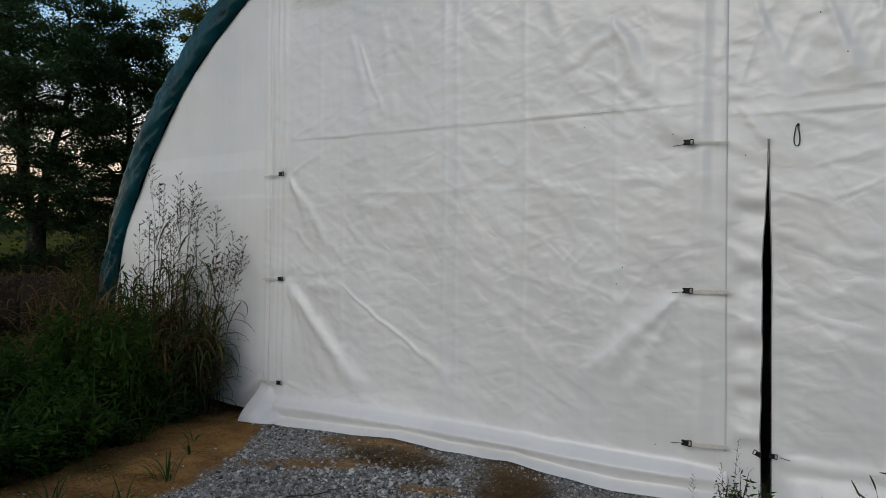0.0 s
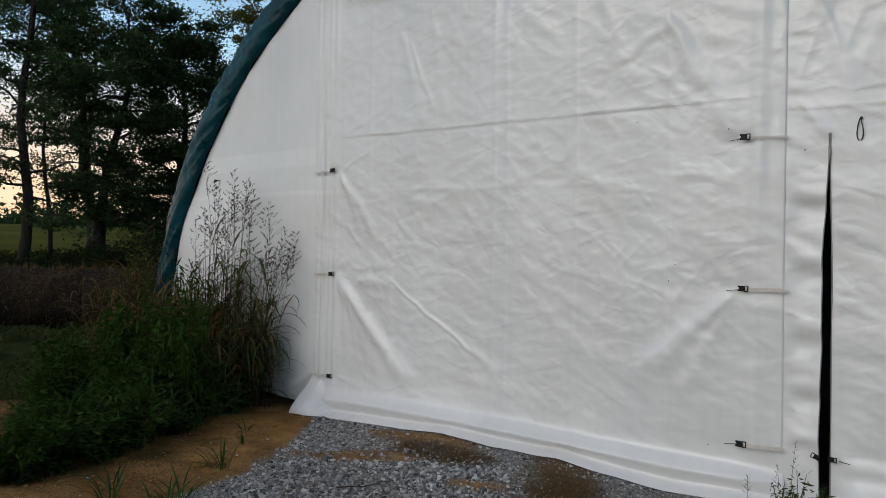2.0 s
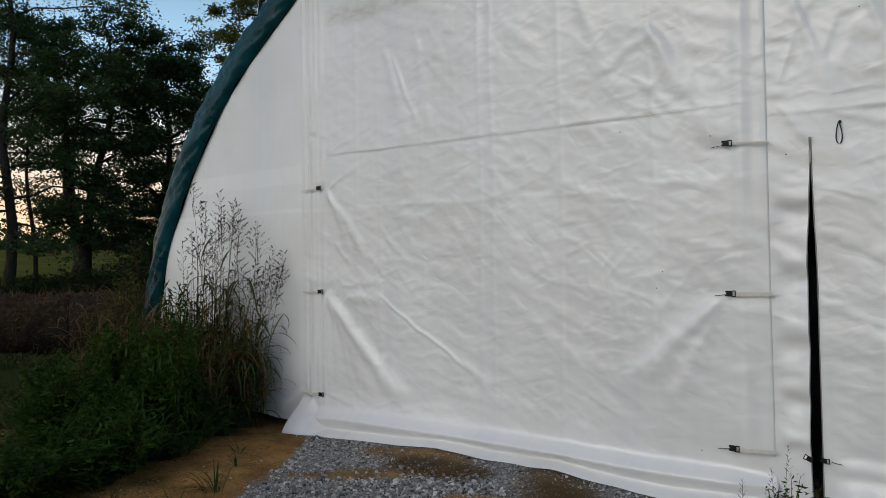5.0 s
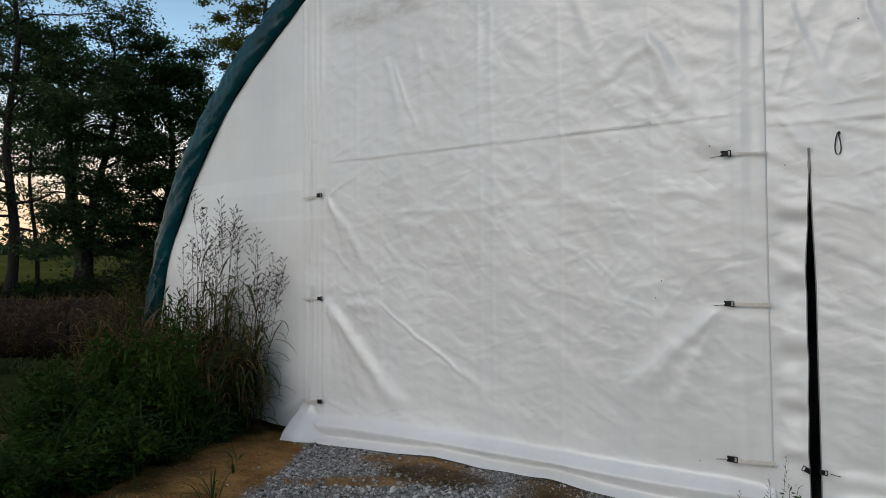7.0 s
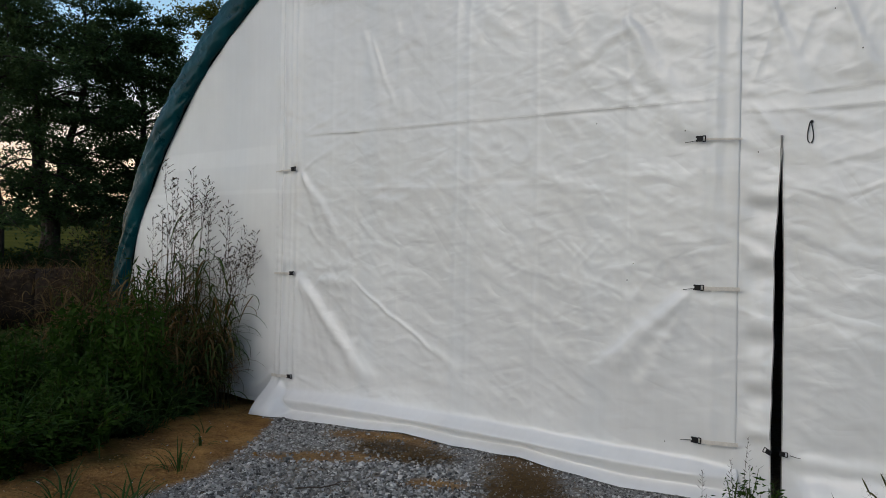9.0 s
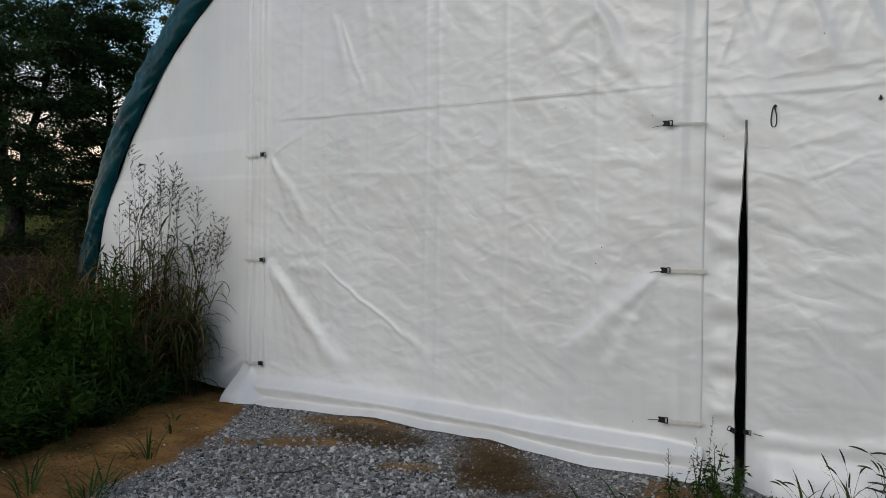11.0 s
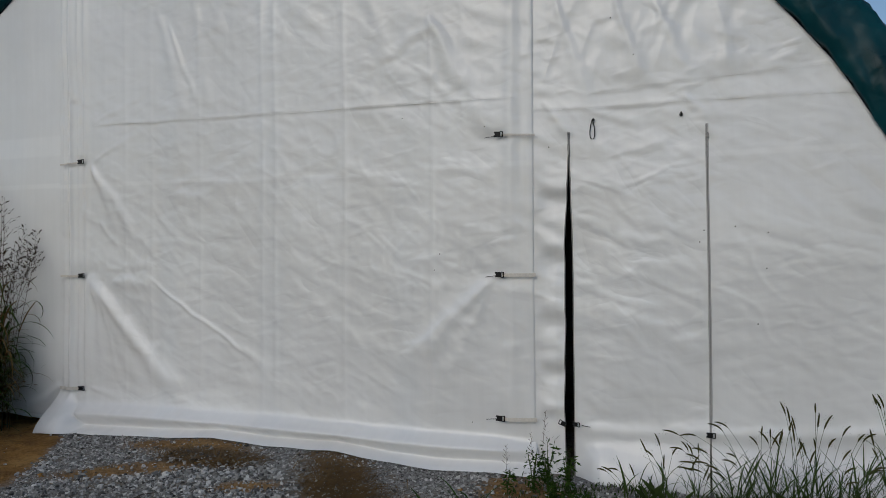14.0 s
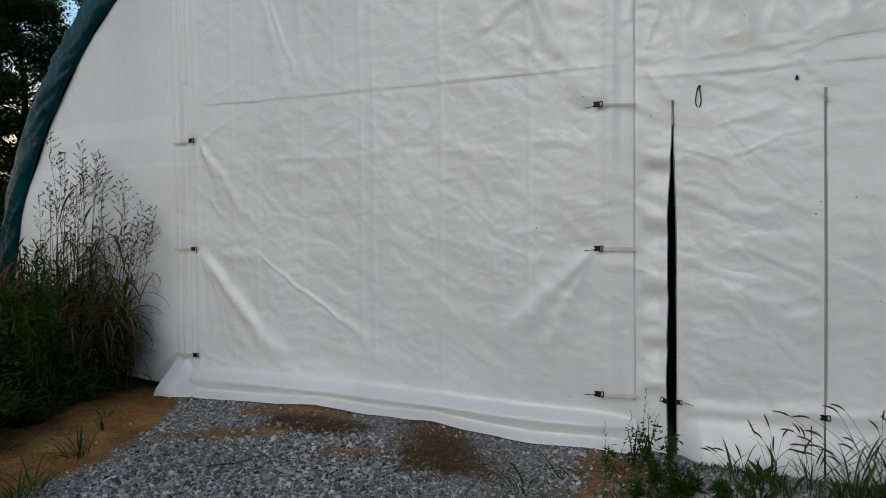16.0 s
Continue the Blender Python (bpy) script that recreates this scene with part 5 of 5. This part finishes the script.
# ---------------------------------------------------------------- the afterglow, far behind the trees
def afterglow():
    m = bpy.data.materials.new("sunset_sky")
    m.use_nodes = True
    n, l = m.node_tree.nodes, m.node_tree.links
    n.remove(n["Principled BSDF"])
    geo = n.new("ShaderNodeNewGeometry")
    sep = n.new("ShaderNodeSeparateXYZ")
    l.new(geo.outputs["Position"], sep.inputs[0])
    up = n.new("ShaderNodeMapRange")
    up.inputs["From Max"].default_value = 1100.0
    l.new(sep.outputs["Z"], up.inputs["Value"])
    glow = ramp(n, l, up.outputs[0], [(0.0, (1.0, 0.60, 0.32)), (0.16, (1.0, 0.67, 0.42)), (0.32, (0.92, 0.76, 0.62)), (0.55, (0.56, 0.82, 1.0)), (1.0, (0.45, 0.75, 1.0))])
    show = ramp(n, l, up.outputs[0], [(0.0, (1, 1, 1)), (0.35, (0.8,) * 3), (1.0, (0,) * 3)])
    em = n.new("ShaderNodeEmission")
    em.inputs["Strength"].default_value = GLOW
    l.new(glow, em.inputs["Color"])
    clear = n.new("ShaderNodeBsdfTransparent")
    ms = n.new("ShaderNodeMixShader")
    l.new(show, ms.inputs[0])
    l.new(clear.outputs[0], ms.inputs[1])
    l.new(em.outputs[0], ms.inputs[2])
    l.new(ms.outputs[0], n["Material Output"].inputs[0])
    a, h = np.radians(np.linspace(25, 110, 60)), np.linspace(-30, 1100, 8)
    v = np.array([(-2200 * math.sin(t), 2200 * math.cos(t), z) for t in a for z in h])
    ob = part("backdrop", (v, grid_faces(60, 8)), m, None)
    tagged(ob, "orange evening sky low over the far field", "sky", kind="structure")


afterglow()

# ---------------------------------------------------------------- loose things on the ground
def gravel():
    """Crushed stone, past counting: broken lumps strewn and half sunk."""
    rng = np.random.default_rng(900)
    iv = np.array([(a, b, c) for a in (-1, 1) for b in (-1, 1) for c in (-1, 1)]) * 0.72
    fi = np.array([(0, 1, 3), (0, 3, 2), (4, 7, 5), (4, 6, 7), (0, 5, 1), (0, 4, 5), (2, 3, 7), (2, 7, 6), (0, 2, 6), (0, 6, 4), (1, 5, 7), (1, 7, 3)])
    n = 215000
    x, y = rng.uniform(-4.4, 3.2, n), rng.uniform(-4.2, -0.12, n)
    keep = rng.uniform(size=n) < smooth01(-4.2, -2.6, y) * smooth01(3.2, 1.4, x)
    x, y = x[keep], y[keep]
    n = len(x)
    s, c, g, hay = zones(x, y)
    heavy = 0.55 + 0.45 * smooth01(-0.2, 0.3, N3(x * 1.5, y * 1.5))
    ok = rng.uniform(size=n) < np.maximum(s * heavy * (1 - 0.9 * hay), 0.004)
    ok &= ~((x > 0.3) & (y > -0.5) & (rng.uniform(size=n) < 0.7))
    x, y = x[ok], y[ok]
    n = len(x)
    size = np.clip(rng.lognormal(math.log(0.0059), 0.5, n), 0.0026, 0.019)
    coarse = smooth01(-0.1, 0.5, N1(x * 0.9 + 4, y * 0.9) + 0.35)
    size *= 0.75 + 0.45 * coarse
    # each stone: squashed, turned, with broken corners
    sc = rng.uniform(0.55, 1.25, (n, 3)) * size[:, None]
    sc[:, 2] *= 0.75
    jitter = rng.uniform(0.55, 1.3, (n, len(iv), 1)) * rng.uniform(0.8, 1.2, (n, len(iv), 3))
    p = iv[None] * jitter * sc[:, None]
    a, b = rng.uniform(0, 6.28, n), rng.normal(0, 0.5, n)
    ca, sa, cb, sb = np.cos(a)[:, None], np.sin(a)[:, None], np.cos(b)[:, None], np.sin(b)[:, None]
    px, pz = p[..., 0] * cb - p[..., 2] * sb, p[..., 0] * sb + p[..., 2] * cb
    qx, qy = px * ca - p[..., 1] * sa, px * sa + p[..., 1] * ca
    v = np.stack([qx + x[:, None], qy + y[:, None], pz + (ground_z(x, y) + size * 0.3)[:, None]], -1).reshape(-1, 3)
    f = (fi[None] + (np.arange(n) * len(iv))[:, None, None]).reshape(-1, 3)
    me = bpy.data.meshes.new("gravel")
    me.from_pydata(v.tolist(), [], f.tolist())
    me.materials.append(STONE)
    tagged(new("gravel", me), "grey crushed limestone gravel strewn before the barn", "gravel", kind="stuff")


gravel()


def clods():
    """Crumbs and small lumps of dry clay."""
    rng = np.random.default_rng(905)
    lump = bmesh.new()
    bmesh.ops.create_icosphere(lump, subdivisions=1, radius=0.95)
    iv, fi = np.array([w.co[:] for w in lump.verts]), np.array([[w.index for w in q.verts] for q in lump.faces])
    lump.free()
    x, y = rng.uniform(-7.5, 0.4, 16000), rng.uniform(-3.6, 0.1, 16000)
    s, c, near, hay = zones(x, y)
    ok = (rng.uniform(size=len(x)) < c * (1 - s) * smooth01(-0.5, 0.3, N2(x * 2.2, y * 2.2)) * 0.8) & ~((x > -4.4) & (y > -0.12))
    x, y = x[ok], y[ok]
    size = np.clip(rng.lognormal(math.log(0.0055), 0.55, len(x)), 0.0025, 0.018)
    p = iv[None] * rng.uniform(0.5, 1.2, (len(x), len(iv), 3)) * size[:, None, None] * np.array([1.2, 1.2, 0.65])
    turn = rng.uniform(0, 6.28, len(x))[:, None]
    p = np.stack([p[..., 0] * np.cos(turn) - p[..., 1] * np.sin(turn), p[..., 0] * np.sin(turn) + p[..., 1] * np.cos(turn), p[..., 2]], -1)
    v = (p + np.stack([x, y, ground_z(x, y) + size * 0.2], 1)[:, None]).reshape(-1, 3)
    f = (fi[None] + (np.arange(len(x)) * len(iv))[:, None, None]).reshape(-1, 3)
    tagged(part("clay_clods", (v, f), CLOD, None, smooth=True), "crumbs and lumps of dry orange clay", "soil", kind="stuff")


clods()


def litter():
    """Dead blades and leaf bits lying about the clay and gravel."""
    rng = np.random.default_rng(915)
    n = 2600
    x, y = rng.uniform(-6.5, 0.5, n), rng.uniform(-3.2, -0.25, n)
    near = smooth01(-3.2, -4.3, x) + 0.12
    ok = rng.uniform(size=n) < near
    x, y = x[ok], y[ok]
    n = len(x)
    a, ln = rng.uniform(0, 6.28, n), rng.uniform(0.02, 0.10, n)
    d = np.stack([np.cos(a), np.sin(a), rng.uniform(-0.05, 0.15, n)], 1) * ln[:, None]
    s = np.stack([-np.sin(a), np.cos(a), 0 * a], 1) * rng.uniform(0.001, 0.004, n)[:, None]
    b = np.stack([x, y, ground_z(x, y) + 0.008], 1)
    v = np.stack([b - s * 0.3, b + d * 0.5 - s, b + d, b + d * 0.5 + s], 1).reshape(-1, 3)
    i = np.arange(n) * 4
    tagged(part("dead_grass_litter", (v, np.stack([i, i + 1, i + 2, i + 3], 1).tolist()), DRY, None), "dead grass blades littering clay and gravel", "litter", kind="stuff")


litter()


def spilt_hay():
    rng = np.random.default_rng(910)
    n = 16000
    x, y = rng.uniform(-3.0, -0.7, n), rng.uniform(-1.4, -0.42, n)
    hay = zones(x, y)[3]
    ok = rng.uniform(size=n) < hay * 0.6
    x, y = x[ok], y[ok]
    n = len(x)
    a, ln = rng.normal(0.4, 0.9, n), rng.uniform(0.04, 0.15, n)
    d = np.stack([np.cos(a), np.sin(a), rng.uniform(-0.15, 0.3, n)], 1) * ln[:, None]
    s = np.stack([-np.sin(a), np.cos(a), 0 * a], 1) * rng.uniform(0.001, 0.0026, n)[:, None]
    b = np.stack([x, y, ground_z(x, y) + rng.uniform(0.004, 0.045, n)], 1)
    v = np.stack([b - s, b + s, b + d + s, b + d - s], 1).reshape(-1, 3)
    i = np.arange(n) * 4
    tagged(part("spilt_hay", (v, np.stack([i, i + 1, i + 2, i + 3], 1).tolist()), STRAW, None), "brown spilt hay matted on the gravel", "hay", kind="stuff")


spilt_hay()


def stick(points, r):
    p = [(x, y, on_ground(x, y) + 0.012 + dz) for x, y, dz in points]
    ob = part("stick", tube(p, np.linspace(r, r * 0.5, len(p)), 6), TWIG, None, smooth=True)
    tagged(ob, "thin dead twig lying on the gravel", "stick")


stick([(-2.52, -1.44, 0.004), (-2.46, -1.38, 0.008), (-2.40, -1.33, 0.004), (-2.33, -1.25, 0.01)], 0.006)
stick([(-2.37, -1.30, 0.004), (-2.34, -1.22, 0.012), (-2.30, -1.17, 0.006)], 0.004)
